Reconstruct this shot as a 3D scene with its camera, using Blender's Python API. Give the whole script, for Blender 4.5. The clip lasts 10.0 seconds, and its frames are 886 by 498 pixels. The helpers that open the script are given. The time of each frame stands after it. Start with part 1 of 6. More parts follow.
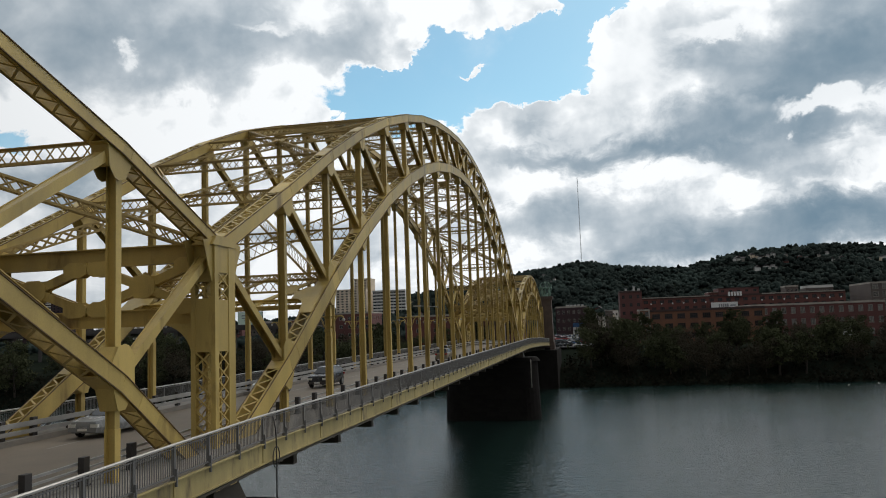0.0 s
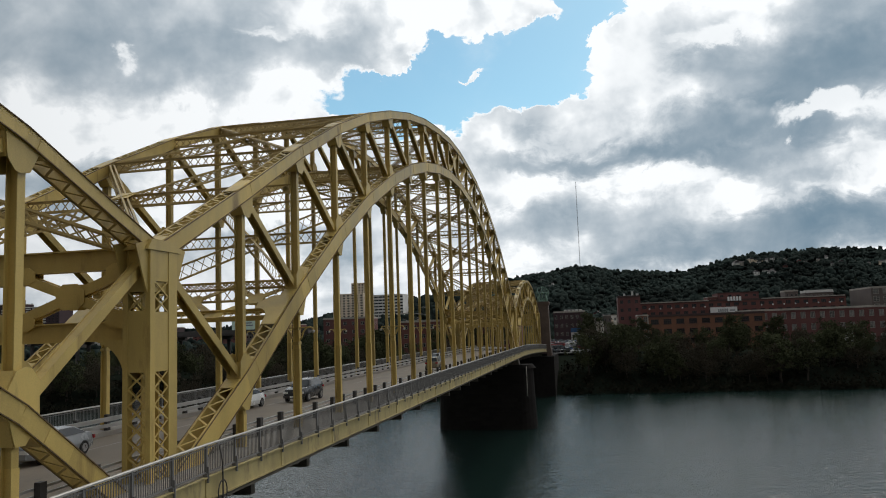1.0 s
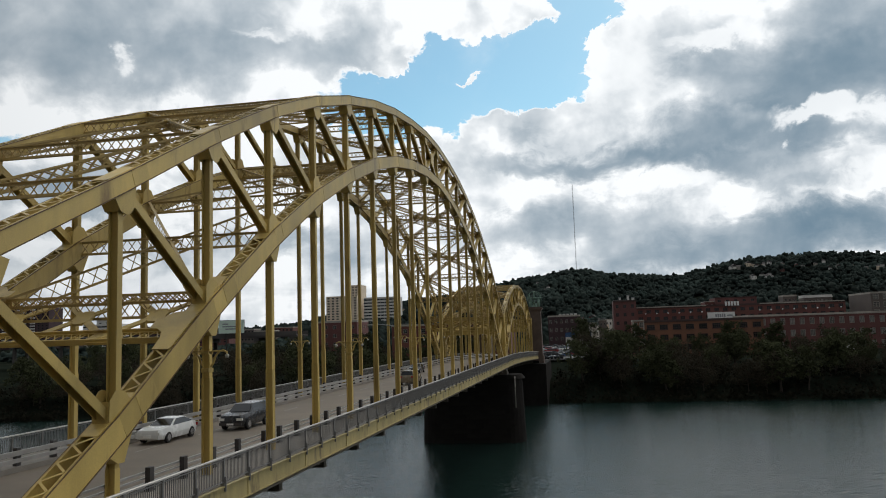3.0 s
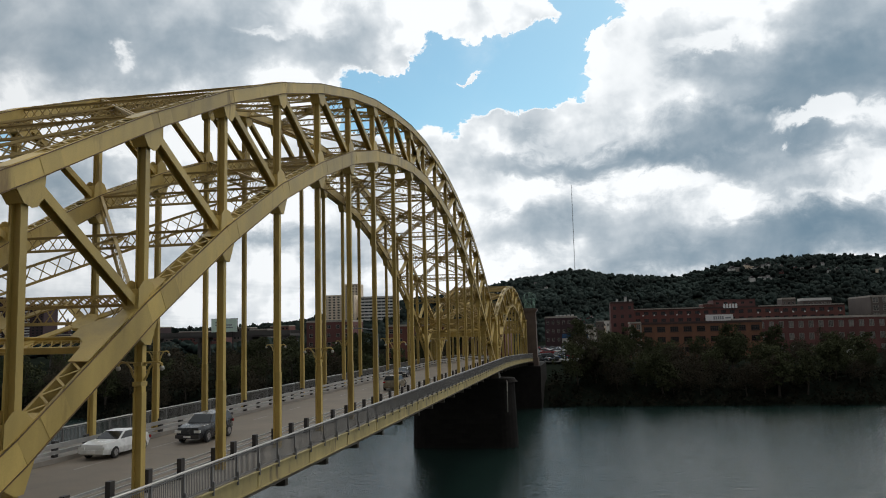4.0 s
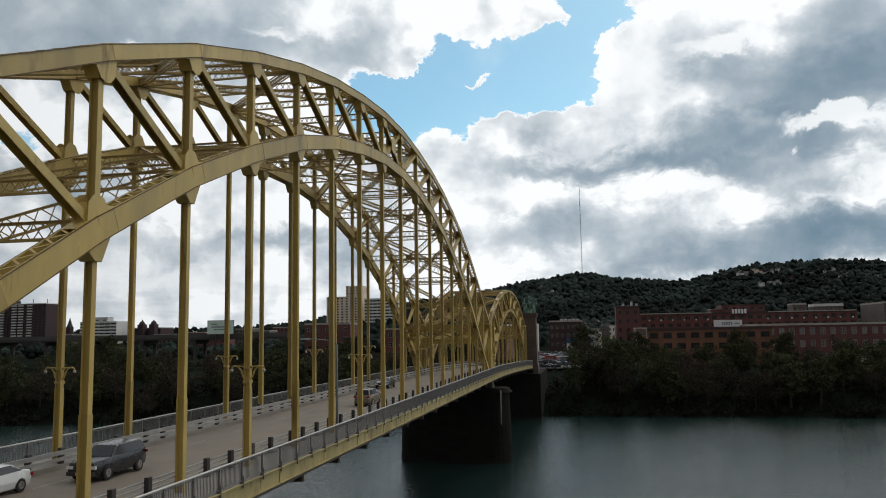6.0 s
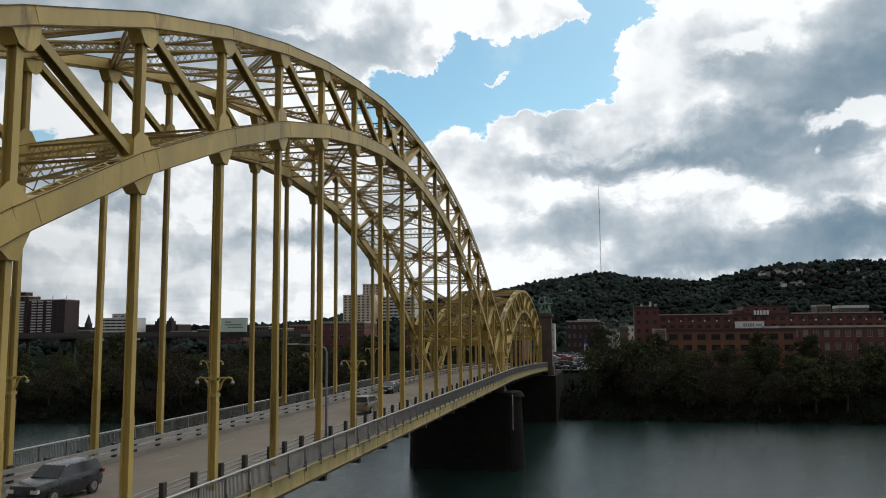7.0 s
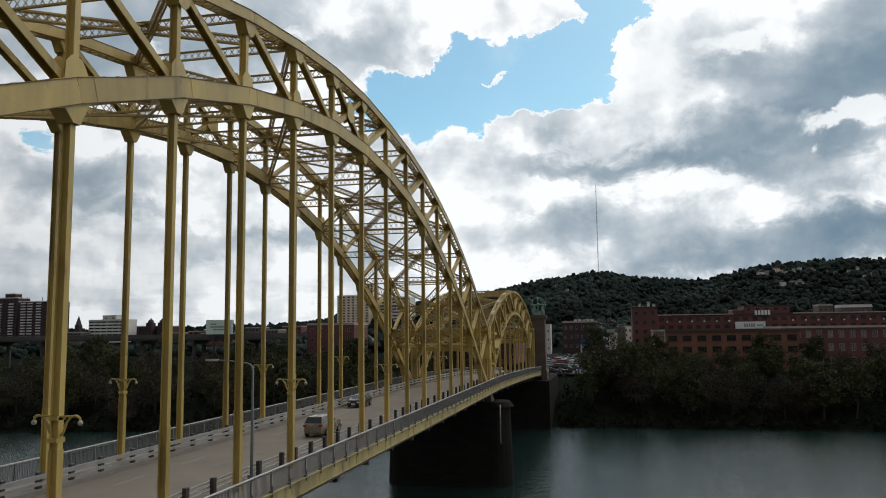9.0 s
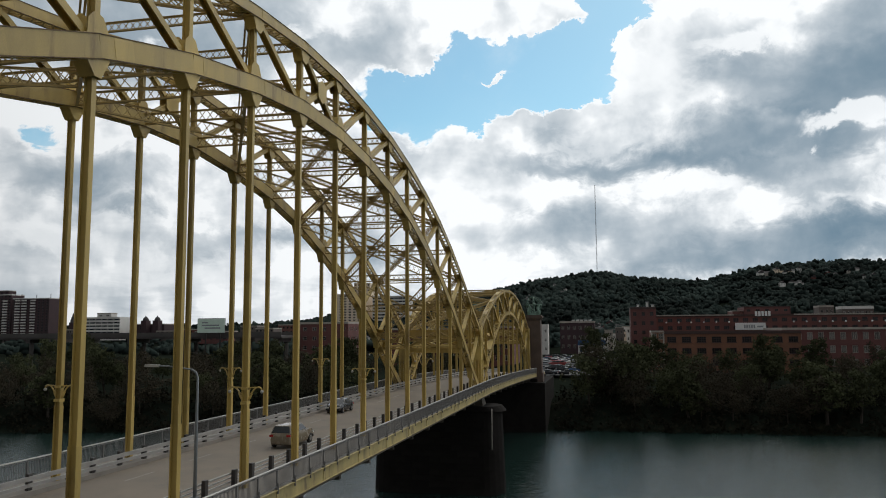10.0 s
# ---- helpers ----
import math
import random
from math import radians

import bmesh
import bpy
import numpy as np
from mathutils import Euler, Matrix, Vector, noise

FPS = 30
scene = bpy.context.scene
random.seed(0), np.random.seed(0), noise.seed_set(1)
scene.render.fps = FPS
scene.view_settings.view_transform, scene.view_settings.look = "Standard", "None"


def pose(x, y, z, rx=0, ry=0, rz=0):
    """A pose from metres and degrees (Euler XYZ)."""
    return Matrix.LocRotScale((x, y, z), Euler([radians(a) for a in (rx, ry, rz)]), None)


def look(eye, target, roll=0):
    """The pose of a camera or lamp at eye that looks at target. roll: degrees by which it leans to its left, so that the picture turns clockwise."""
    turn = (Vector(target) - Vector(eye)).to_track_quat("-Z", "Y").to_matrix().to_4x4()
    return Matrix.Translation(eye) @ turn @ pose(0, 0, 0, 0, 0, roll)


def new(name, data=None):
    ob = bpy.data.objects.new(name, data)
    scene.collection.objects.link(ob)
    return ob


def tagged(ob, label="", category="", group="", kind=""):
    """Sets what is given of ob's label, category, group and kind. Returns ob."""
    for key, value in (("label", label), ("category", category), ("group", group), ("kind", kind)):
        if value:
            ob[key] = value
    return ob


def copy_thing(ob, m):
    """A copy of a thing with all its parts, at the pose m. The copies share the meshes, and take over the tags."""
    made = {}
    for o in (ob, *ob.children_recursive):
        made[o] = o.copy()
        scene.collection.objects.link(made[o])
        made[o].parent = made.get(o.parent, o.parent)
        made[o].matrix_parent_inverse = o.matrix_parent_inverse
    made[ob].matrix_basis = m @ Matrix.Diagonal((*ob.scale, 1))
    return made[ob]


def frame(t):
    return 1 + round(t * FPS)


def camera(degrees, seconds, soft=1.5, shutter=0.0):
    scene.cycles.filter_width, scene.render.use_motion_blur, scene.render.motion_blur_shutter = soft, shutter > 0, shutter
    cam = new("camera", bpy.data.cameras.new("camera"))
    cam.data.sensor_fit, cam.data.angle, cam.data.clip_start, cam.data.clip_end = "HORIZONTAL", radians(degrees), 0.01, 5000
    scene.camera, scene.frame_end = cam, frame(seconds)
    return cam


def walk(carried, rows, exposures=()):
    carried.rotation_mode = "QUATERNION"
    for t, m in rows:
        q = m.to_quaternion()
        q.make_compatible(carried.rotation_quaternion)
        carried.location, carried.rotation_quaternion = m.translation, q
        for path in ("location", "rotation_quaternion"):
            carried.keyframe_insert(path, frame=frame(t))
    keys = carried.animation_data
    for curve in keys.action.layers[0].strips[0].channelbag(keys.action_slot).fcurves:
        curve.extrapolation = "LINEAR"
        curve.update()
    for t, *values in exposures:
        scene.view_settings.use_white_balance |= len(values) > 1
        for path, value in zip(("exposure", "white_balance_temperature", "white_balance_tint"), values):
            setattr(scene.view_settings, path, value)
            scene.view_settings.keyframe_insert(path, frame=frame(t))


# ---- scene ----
cam = camera(60.1, 10.0, soft=1.0)

PATH = [
    (0, (16.137, -31.171, 4.942), (15.756, -29.218, 5.138), -2.1),
    (0.5, (16.244, -28.999, 5.109), (15.865, -27.045, 5.311), -2.2),
    (1, (16.43, -26.969, 5.337), (16.053, -25.016, 5.544), -2.1),
    (1.5, (16.672, -24.987, 5.583), (16.296, -23.034, 5.793), -2.1),
    (2, (16.823, -22.852, 5.84), (16.45, -20.898, 6.052), -2.0),
    (2.5, (16.988, -20.702, 6.047), (16.618, -18.748, 6.26), -2.0),
    (4, (17.949, -14.592, 6.701), (17.583, -12.637, 6.912), -1.4),
    (4.5, (18.396, -12.541, 6.825), (18.031, -10.586, 7.039), -1.3),
    (5, (18.796, -10.423, 6.937), (18.43, -8.469, 7.152), -1.3),
    (5.5, (19.095, -8.129, 7.156), (18.728, -6.175, 7.373), -1.2),
    (7, (19.74, -0.57, 7.938), (19.307, 1.371, 8.151), -0.5),
    (7.5, (19.925, 1.88, 8.19), (19.49, 3.821, 8.401), -0.5),
    (8, (20.04, 4.516, 8.357), (19.608, 6.457, 8.568), -0.4),
    (8.5, (20.079, 7.254, 8.459), (19.649, 9.196, 8.67), -0.6),
    (9, (19.981, 10.199, 8.631), (19.554, 12.142, 8.844), -0.7),
    (9.5, (19.972, 13.091, 8.745), (19.548, 15.034, 8.958), -0.7),
    (10, (20.128, 15.863, 8.811), (19.704, 17.806, 9.022), -0.4),
]
walk(cam, [(t, look(eye, target, roll)) for t, eye, target, roll in PATH])

# breaks, banks, grey bellies and bright heads of the clouds: direction, reach, squash, weight
CLOUD_GAPS = [((-0.087, 0.944, 0.317), 0.138, 2.00, 1.00), ((-0.014, 0.931, 0.365), 0.101, 1.57, 0.90), ((-0.218, 0.933, 0.287), 0.111, 1.60, 0.95),
              ((-0.149, 0.955, 0.258), 0.055, 1.50, 0.50), ((0.028, 0.922, 0.386), 0.055, 1.50, 0.80), ((-0.273, 0.916, 0.294), 0.101, 1.83, 0.60),
              ((-0.171, 0.925, 0.340), 0.055, 1.00, 0.70), ((-0.028, 0.951, 0.307), 0.055, 1.20, 0.80), ((0.002, 0.908, 0.418), 0.101, 2.75, 0.80),
              ((-0.064, 0.935, 0.349), 0.083, 1.80, 0.60), ((-0.631, 0.740, 0.231), 0.046, 1.43, 0.50), ((-0.558, 0.827, 0.074), 0.304, 7.33, 0.22),
              ((-0.394, 0.913, 0.110), 0.175, 4.75, 0.22), ((0.057, 0.893, 0.447), 0.111, 2.00, 0.70)]
CLOUD_BANKS = [((0.086, 0.953, 0.291), 0.101, 1.00, 0.90), ((-0.095, 0.911, 0.401), 0.083, 1.80, 0.90), ((-0.041, 0.923, 0.382), 0.046, 2.00, 0.60),
               ((-0.234, 0.913, 0.334), 0.031, 1.42, 0.90), ((-0.133, 0.936, 0.327), 0.031, 3.78, 0.75), ((-0.162, 0.933, 0.323), 0.013, 1.56, 0.60),
               ((-0.092, 0.966, 0.242), 0.101, 2.20, 0.80), ((0.002, 0.963, 0.268), 0.083, 2.25, 0.70), ((0.047, 0.939, 0.340), 0.037, 0.67, 0.70),
               ((-0.311, 0.915, 0.256), 0.055, 2.40, 0.40), ((-0.235, 0.890, 0.392), 0.129, 2.33, 0.60), ((0.045, 0.920, 0.390), 0.020, 1.57, 0.50),
               ((-0.176, 0.889, 0.422), 0.129, 3.50, 0.50)]
CLOUD_SHADES = [((-0.586, 0.742, 0.326), 0.157, 2.27, 0.42), ((-0.408, 0.843, 0.350), 0.194, 3.50, 0.45), ((-0.468, 0.830, 0.305), 0.111, 2.67, 0.33),
                ((-0.265, 0.892, 0.366), 0.083, 1.12, 0.30), ((-0.599, 0.703, 0.383), 0.138, 2.50, 0.30), ((-0.465, 0.784, 0.412), 0.185, 3.33, 0.25),
                ((0.176, 0.957, 0.229), 0.175, 3.45, 0.90), ((0.255, 0.927, 0.276), 0.203, 2.93, 0.55), ((0.309, 0.898, 0.314), 0.138, 1.36, 0.48),
                ((0.132, 0.943, 0.305), 0.065, 1.56, 0.25), ((-0.022, 0.978, 0.209), 0.157, 5.67, 0.55), ((0.083, 0.975, 0.207), 0.120, 3.71, 0.55),
                ((0.266, 0.941, 0.208), 0.074, 3.20, 0.60), ((0.213, 0.959, 0.185), 0.120, 4.64, 0.60), ((0.287, 0.951, 0.117), 0.157, 5.31, 0.75),
                ((0.332, 0.920, 0.208), 0.055, 2.00, 0.35)]
CLOUD_BELLIES = [((0.032, 0.990, 0.137), 0.175, 3.17, 0.46), ((0.198, 0.975, 0.099), 0.240, 5.20, 0.55), ((-0.054, 0.991, 0.119), 0.111, 3.00, 0.34),
                 ((0.099, 0.992, 0.080), 0.240, 6.50, 0.50), ((0.242, 0.958, 0.156), 0.111, 4.62, 0.40), ((0.319, 0.944, 0.090), 0.157, 4.25, 0.40),
                 ((-0.063, 0.967, 0.248), 0.046, 2.50, 0.25), ((-0.387, 0.914, 0.124), 0.111, 4.80, 0.35), ((-0.485, 0.867, 0.116), 0.111, 4.00, 0.25),
                 ((-0.601, 0.779, 0.178), 0.148, 5.33, 0.30), ((-0.565, 0.811, 0.151), 0.051, 3.44, 0.40), ((-0.301, 0.950, 0.088), 0.111, 4.80, 0.20),
                 ((-0.585, 0.786, 0.198), 0.185, 6.67, 0.25), ((-0.624, 0.774, 0.105), 0.055, 4.29, 0.30), ((0.423, 0.880, 0.216), 0.185, 1.00, 0.20)]
CLOUD_HEADS = [((0.066, 0.948, 0.313), 0.092, 0.91, 0.55), ((0.177, 0.925, 0.337), 0.078, 3.27, 0.45), ((0.152, 0.931, 0.331), 0.055, 3.00, 0.30),
               ((0.261, 0.937, 0.234), 0.055, 2.50, 0.75), ((0.237, 0.950, 0.202), 0.013, 0.47, 0.50), ((0.294, 0.926, 0.236), 0.074, 3.20, 0.40),
               ((0.116, 0.977, 0.177), 0.065, 3.18, 0.55), ((0.145, 0.979, 0.144), 0.033, 1.38, 0.45), ((0.082, 0.983, 0.165), 0.028, 1.00, 0.25),
               ((0.199, 0.968, 0.153), 0.037, 2.86, 0.50), ((0.313, 0.937, 0.158), 0.055, 2.50, 0.65), ((-0.520, 0.788, 0.330), 0.028, 0.75, 0.70),
               ((-0.316, 0.868, 0.383), 0.055, 2.50, 0.50), ((-0.381, 0.847, 0.371), 0.055, 4.29, 0.35), ((-0.633, 0.766, 0.112), 0.101, 2.75, 0.60),
               ((0.332, 0.915, 0.230), 0.055, 2.00, 0.40)]
GLOW = (0.40, 0.82, 0.42)          # where the cloud deck is brightest

# world: blue sky with broken cumulus, soft hazy sun behind the clouds ahead
SUN_AZ, SUN_EL = radians(18), radians(44)      # azimuth from +Y towards +X
world = bpy.data.worlds.new("sky")
scene.world = world
world.use_nodes = True
wn, wl = world.node_tree.nodes, world.node_tree.links
wn.clear()


def wmath(op, a, b=None, c=None, clamp=False):
    n = wn.new("ShaderNodeMath")
    n.operation, n.use_clamp = op, clamp
    for i, v in enumerate((a, b, c)):
        if v is None:
            continue
        if isinstance(v, (int, float)):
            n.inputs[i].default_value = v
        else:
            wl.new(v, n.inputs[i])
    return n.outputs[0]


def wramp(fac, lo, hi, a=0.0, b=1.0, smooth=True):
    n = wn.new("ShaderNodeMapRange")
    n.interpolation_type = "SMOOTHSTEP" if smooth else "LINEAR"
    wl.new(fac, n.inputs[0])
    for i, v in enumerate((lo, hi, a, b)):
        n.inputs[i + 1].default_value = v
    return n.outputs[0]


sky = wn.new("ShaderNodeTexSky")
sky.sky_type, sky.sun_disc = "NISHITA", False
sky.sun_elevation, sky.sun_rotation = SUN_EL, SUN_AZ
sky.air_density, sky.dust_density, sky.ozone_density = 1.0, 0.6, 1.6
tc = wn.new("ShaderNodeTexCoord")
sep = wn.new("ShaderNodeSeparateXYZ")
wl.new(tc.outputs["Generated"], sep.inputs[0])
dx, dy, dz = sep.outputs
up = wmath("ADD", wmath("MAXIMUM", dz, 0.0), 0.16)
flat = wn.new("ShaderNodeCombineXYZ")            # the direction laid on a flat cloud layer
wl.new(wmath("DIVIDE", dx, up), flat.inputs[0])
wl.new(wmath("DIVIDE", dy, up), flat.inputs[1])
wl.new(wmath("MULTIPLY", dz, 2.2), flat.inputs[2])


def cloud_noise(scale, detail, rough, dist=0.0, offset=(0, 0, 0), src=None):
    m = wn.new("ShaderNodeMapping")
    m.inputs[1].default_value = offset
    wl.new(src or flat.outputs[0], m.inputs[0])
    n = wn.new("ShaderNodeTexNoise")
    n.inputs["Scale"].default_value, n.inputs["Detail"].default_value = scale, detail
    n.inputs["Roughness"].default_value, n.inputs["Distortion"].default_value = rough, dist
    wl.new(m.outputs[0], n.inputs["Vector"])
    return n.outputs[0]


def cloud_blob(direction, radius, squash=1.0):
    """1 at a direction of the sky, falling to 0 at that radius; squash makes it wider than tall."""
    v = Vector(direction).normalized()
    a = wmath("SUBTRACT", dx, v.x)
    b = wmath("SUBTRACT", dy, v.y)
    c = wmath("MULTIPLY", wmath("SUBTRACT", dz, v.z), squash)
    d = wmath("SQRT", wmath("ADD", wmath("ADD", wmath("MULTIPLY", a, a), wmath("MULTIPLY", b, b)), wmath("MULTIPLY", c, c)))
    return wramp(d, radius, 0.0)


# cauliflower edges: the direction is bent by two scales of noise before the banks and gaps are drawn
def bent(amount, scale, detail, src, seed):
    m = wn.new("ShaderNodeMapping")
    m.inputs[1].default_value = seed
    m.inputs[3].default_value = (1, 1, 1.35)
    wl.new(src, m.inputs[0])
    n = wn.new("ShaderNodeTexNoise")
    n.inputs["Scale"].default_value, n.inputs["Detail"].default_value, n.inputs["Roughness"].default_value = scale, detail, 0.62
    wl.new(m.outputs[0], n.inputs["Vector"])
    c = wn.new("ShaderNodeVectorMath")
    c.operation = "SUBTRACT"
    c.inputs[1].default_value = (0.5, 0.5, 0.5)
    wl.new(n.outputs[1], c.inputs[0])
    d = wn.new("ShaderNodeVectorMath")
    d.operation = "SCALE"
    d.inputs["Scale"].default_value = amount
    wl.new(c.outputs[0], d.inputs[0])
    e = wn.new("ShaderNodeVectorMath")
    wl.new(src, e.inputs[0])
    wl.new(d.outputs[0], e.inputs[1])
    return e.outputs[0]


GEN = tc.outputs["Generated"]
warped = bent(0.075, 21.0, 8.0, bent(0.07, 6.0, 3.0, GEN, (2, 5, 1)), (4, 1, 7))
sepw = wn.new("ShaderNodeSeparateXYZ")
wl.new(warped, sepw.inputs[0])
dx, dy, dz = sepw.outputs


def height(shift):
    """Billow height of the cloud deck, looked up a little towards the light."""
    n1 = cloud_noise(5.5, 5.0, 0.50, 0.30, tuple(shift), GEN)
    n2 = cloud_noise(15.0, 4.0, 0.5, 0.2, tuple(1.0 + q for q in shift), GEN)
    return wmath("ADD", wmath("MULTIPLY", n1, 0.75), wmath("MULTIPLY", n2, 0.3))


h0, h1 = height((0, 0, 0)), height((-0.022, 0.012, 0.030))


def gathered(start, blobs, sign=1.0):
    """A field with every blob of a list added to it."""
    for direction, radius, squash, weight in blobs:
        start = wmath("MULTIPLY_ADD", cloud_blob(direction, radius, squash), sign * weight, start)
    return start


broad = cloud_noise(0.75, 5.0, 0.55, 0.3, (3.1, 0.4, 0))
cover = wmath("ADD", wmath("MULTIPLY", broad, 0.35), wmath("MULTIPLY", h0, 0.45))
cover = gathered(wmath("ADD", cover, 0.36), CLOUD_GAPS, -1.0)
cover = gathered(cover, CLOUD_BANKS)
mask = wramp(cover, 0.36, 0.50)
veil = wmath("MULTIPLY", wramp(cloud_noise(3.0, 8.0, 0.6, 0.8, (1.3, 6.0, 2.2), GEN), 0.40, 0.72, 0.02, 0.45), wramp(cover, -0.3, 0.40))
mask = wmath("MAXIMUM", mask, veil)
# grey bellies, broken up by billows that catch the light on their upper side
fine_n = cloud_noise(9.0, 6.0, 0.55, 0.4, (0.3, 4.4, 2.1), GEN)
relief = wmath("SUBTRACT", h1, h0)
soft = gathered(wmath("MULTIPLY", wmath("SUBTRACT", cloud_noise(1.6, 5.0, 0.55, 0.4, (7.7, 2.0, 0)), 0.42), 0.5), CLOUD_SHADES + CLOUD_BELLIES)
heads = gathered(wmath("MULTIPLY", wmath("SUBTRACT", fine_n, 0.5), 0.5), CLOUD_HEADS)
heads = wramp(wmath("MULTIPLY_ADD", relief, -0.8, heads), 0.05, 0.50)
level = wmath("MULTIPLY", wmath("MAXIMUM", soft, 0.0), wmath("MULTIPLY_ADD", fine_n, 1.0, 0.5))
level = wmath("ADD", level, wmath("ADD", wmath("MULTIPLY", relief, 1.5), wmath("MULTIPLY", wmath("SUBTRACT", fine_n, 0.5), 0.55)))
level = wmath("MAXIMUM", level, 0.0)
level = wmath("MULTIPLY", wmath("DIVIDE", level, wmath("ADD", level, 0.34)), wmath("MULTIPLY_ADD", heads, -0.85, 1.05))
dark = wmath("MULTIPLY", level, wramp(cover, 0.42, 0.70))
tone = wn.new("ShaderNodeMix")
tone.data_type = "RGBA"
wl.new(dark, tone.inputs[0])
tone.inputs[6].default_value = (0.98, 1.01, 1.03, 1)
tone.inputs[7].default_value = (0.0, 0.10, 0.19, 1)
# the cloud deck glows towards the hidden sun and greys away from it
glow = wn.new("ShaderNodeVectorMath")
glow.operation = "DOT_PRODUCT"
wl.new(GEN, glow.inputs[0])
glow.inputs[1].default_value = Vector(GLOW).normalized()
lit = wramp(glow.outputs["Value"], 0.82, -0.40, 1.0, 0.28)
bg_sky, bg_cloud, bg_mix, bg_out = (wn.new(k) for k in ("ShaderNodeBackground", "ShaderNodeBackground", "ShaderNodeMixShader", "ShaderNodeOutputWorld"))
tint = wn.new("ShaderNodeMix")
tint.data_type, tint.blend_type = "RGBA", "MULTIPLY"
tint.inputs[0].default_value = 1.0
wl.new(sky.outputs[0], tint.inputs[6])
tint.inputs[7].default_value = (1.02, 1.36, 1.26, 1)
wl.new(tint.outputs[2], bg_sky.inputs[0])
bg_sky.inputs[1].default_value = 0.090
wl.new(tone.outputs[2], bg_cloud.inputs[0])
wl.new(lit, bg_cloud.inputs[1])
wl.new(mask, bg_mix.inputs[0])
wl.new(bg_sky.outputs[0], bg_mix.inputs[1])
wl.new(bg_cloud.outputs[0], bg_mix.inputs[2])
wl.new(bg_mix.outputs[0], bg_out.inputs[0])

sun = new("sun", bpy.data.lights.new("sun", "SUN"))
sun.data.energy, sun.data.angle, sun.data.color = 0.75, radians(12), (1.0, 0.93, 0.82)
toward = Vector((math.sin(SUN_AZ) * math.cos(SUN_EL), math.cos(SUN_AZ) * math.cos(SUN_EL), math.sin(SUN_EL)))
sun.matrix_world = look(toward * 300, (0, 0, 0))
scene.view_settings.exposure = 0.0


# ---- materials ----
def material(name, color, rough=0.6, metal=0.0, vary=0.25, scale=3.0, fine=40.0, bump=0.15, stain=None, stain_at=0.62, streak=1.0, per_object=0.0, spec=0.5):
    """A procedural surface: base colour varied at two scales, an optional stain, fine relief."""
    m = bpy.data.materials.new(name)
    m.use_nodes = True
    n, l = m.node_tree.nodes, m.node_tree.links
    b = n["Principled BSDF"]
    b.inputs["Roughness"].default_value, b.inputs["Metallic"].default_value = rough, metal
    b.inputs["Specular IOR Level"].default_value = spec
    co = n.new("ShaderNodeTexCoord")
    mp = n.new("ShaderNodeMapping")
    mp.inputs[3].default_value = (1, 1, 1 / streak)
    l.new(co.outputs["Object"], mp.inputs[0])

    def tex(s, detail, src):
        t = n.new("ShaderNodeTexNoise")
        t.inputs["Scale"].default_value, t.inputs["Detail"].default_value, t.inputs["Roughness"].default_value = s, detail, 0.6
        l.new(src, t.inputs["Vector"])
        return t.outputs[0]

    def mix(kind, fac, a, c):
        x = n.new("ShaderNodeMix")
        x.data_type, x.blend_type = "RGBA", kind
        for i, v in ((0, fac), (6, a), (7, c)):
            if isinstance(v, (int, float)):
                x.inputs[i].default_value = v
            elif isinstance(v, tuple):
                x.inputs[i].default_value = (*v, 1)
            else:
                l.new(v, x.inputs[i])
        return x.outputs[2]

    def rng(src, lo, hi, a, c):
        x = n.new("ShaderNodeMapRange")
        l.new(src, x.inputs[0])
        for i, v in enumerate((lo, hi, a, c)):
            x.inputs[i + 1].default_value = v
        return x.outputs[0]

    big, small = tex(scale, 5, mp.outputs[0]), tex(fine, 3, co.outputs["Object"])
    lo, hi = tuple(c * (1 - vary) for c in color), tuple(min(1, c * (1 + vary)) for c in color)
    col = mix("MIX", rng(big, 0.3, 0.7, 0, 1), lo, hi)
    col = mix("MULTIPLY", 0.6, col, mix("MIX", rng(small, 0.3, 0.7, 0, 1), (1 - vary,) * 3, (1.0, 1.0, 1.0)))
    if stain:
        col = mix("MIX", rng(tex(scale * 1.7, 7, mp.outputs[0]), stain_at, stain_at + 0.14, 0, 0.85), col, stain)
    if per_object:
        inf = n.new("ShaderNodeObjectInfo")
        col = mix("MULTIPLY", 1.0, col, mix("MIX", inf.outputs["Random"], (1 - per_object,) * 3, (1.0, 1.0, 1.0)))
    l.new(col, b.inputs["Base Color"])
    l.new(rng(big, 0.2, 0.8, max(0.02, rough - 0.1), min(1, rough + 0.1)), b.inputs["Roughness"])
    if bump:
        bp = n.new("ShaderNodeBump")
        bp.inputs["Strength"].default_value, bp.inputs["Distance"].default_value = bump, 0.02
        l.new(small, bp.inputs["Height"])
        l.new(bp.outputs[0], b.inputs["Normal"])
    return m


# dark edge strips: the flange's shadow line painted in, together with grime
SHADED_EDGE = material("shaded_grimy_flange_edge", (0.17, 0.105, 0.045), 0.75, 0, 0.35, 1.2, 22, 0.3, (0.06, 0.04, 0.025), 0.55, 1.0, 0.2)
STEEL = material("ochre_painted_steel", (0.585, 0.42, 0.125), 0.45, 0, 0.24, 0.45, 24, 0.15, (0.20, 0.12, 0.035), 0.575, 4.0, 0.24)
# darker copy of the ochre steel; the bracing's back-lit shade is in its colour
STEEL_BACKLIT = material("backlit_ochre_lacing_steel", (0.46, 0.33, 0.12), 0.5, 0, 0.15, 1.0, 20, 0.0, (0.25, 0.17, 0.07), 0.68, 1.0, 0.1)
FASCIA = material("weathered_ochre_fascia", (0.45, 0.36, 0.155), 0.55, 0, 0.25, 0.8, 25, 0.2, (0.11, 0.08, 0.05), 0.55, 3.0, 0.1)
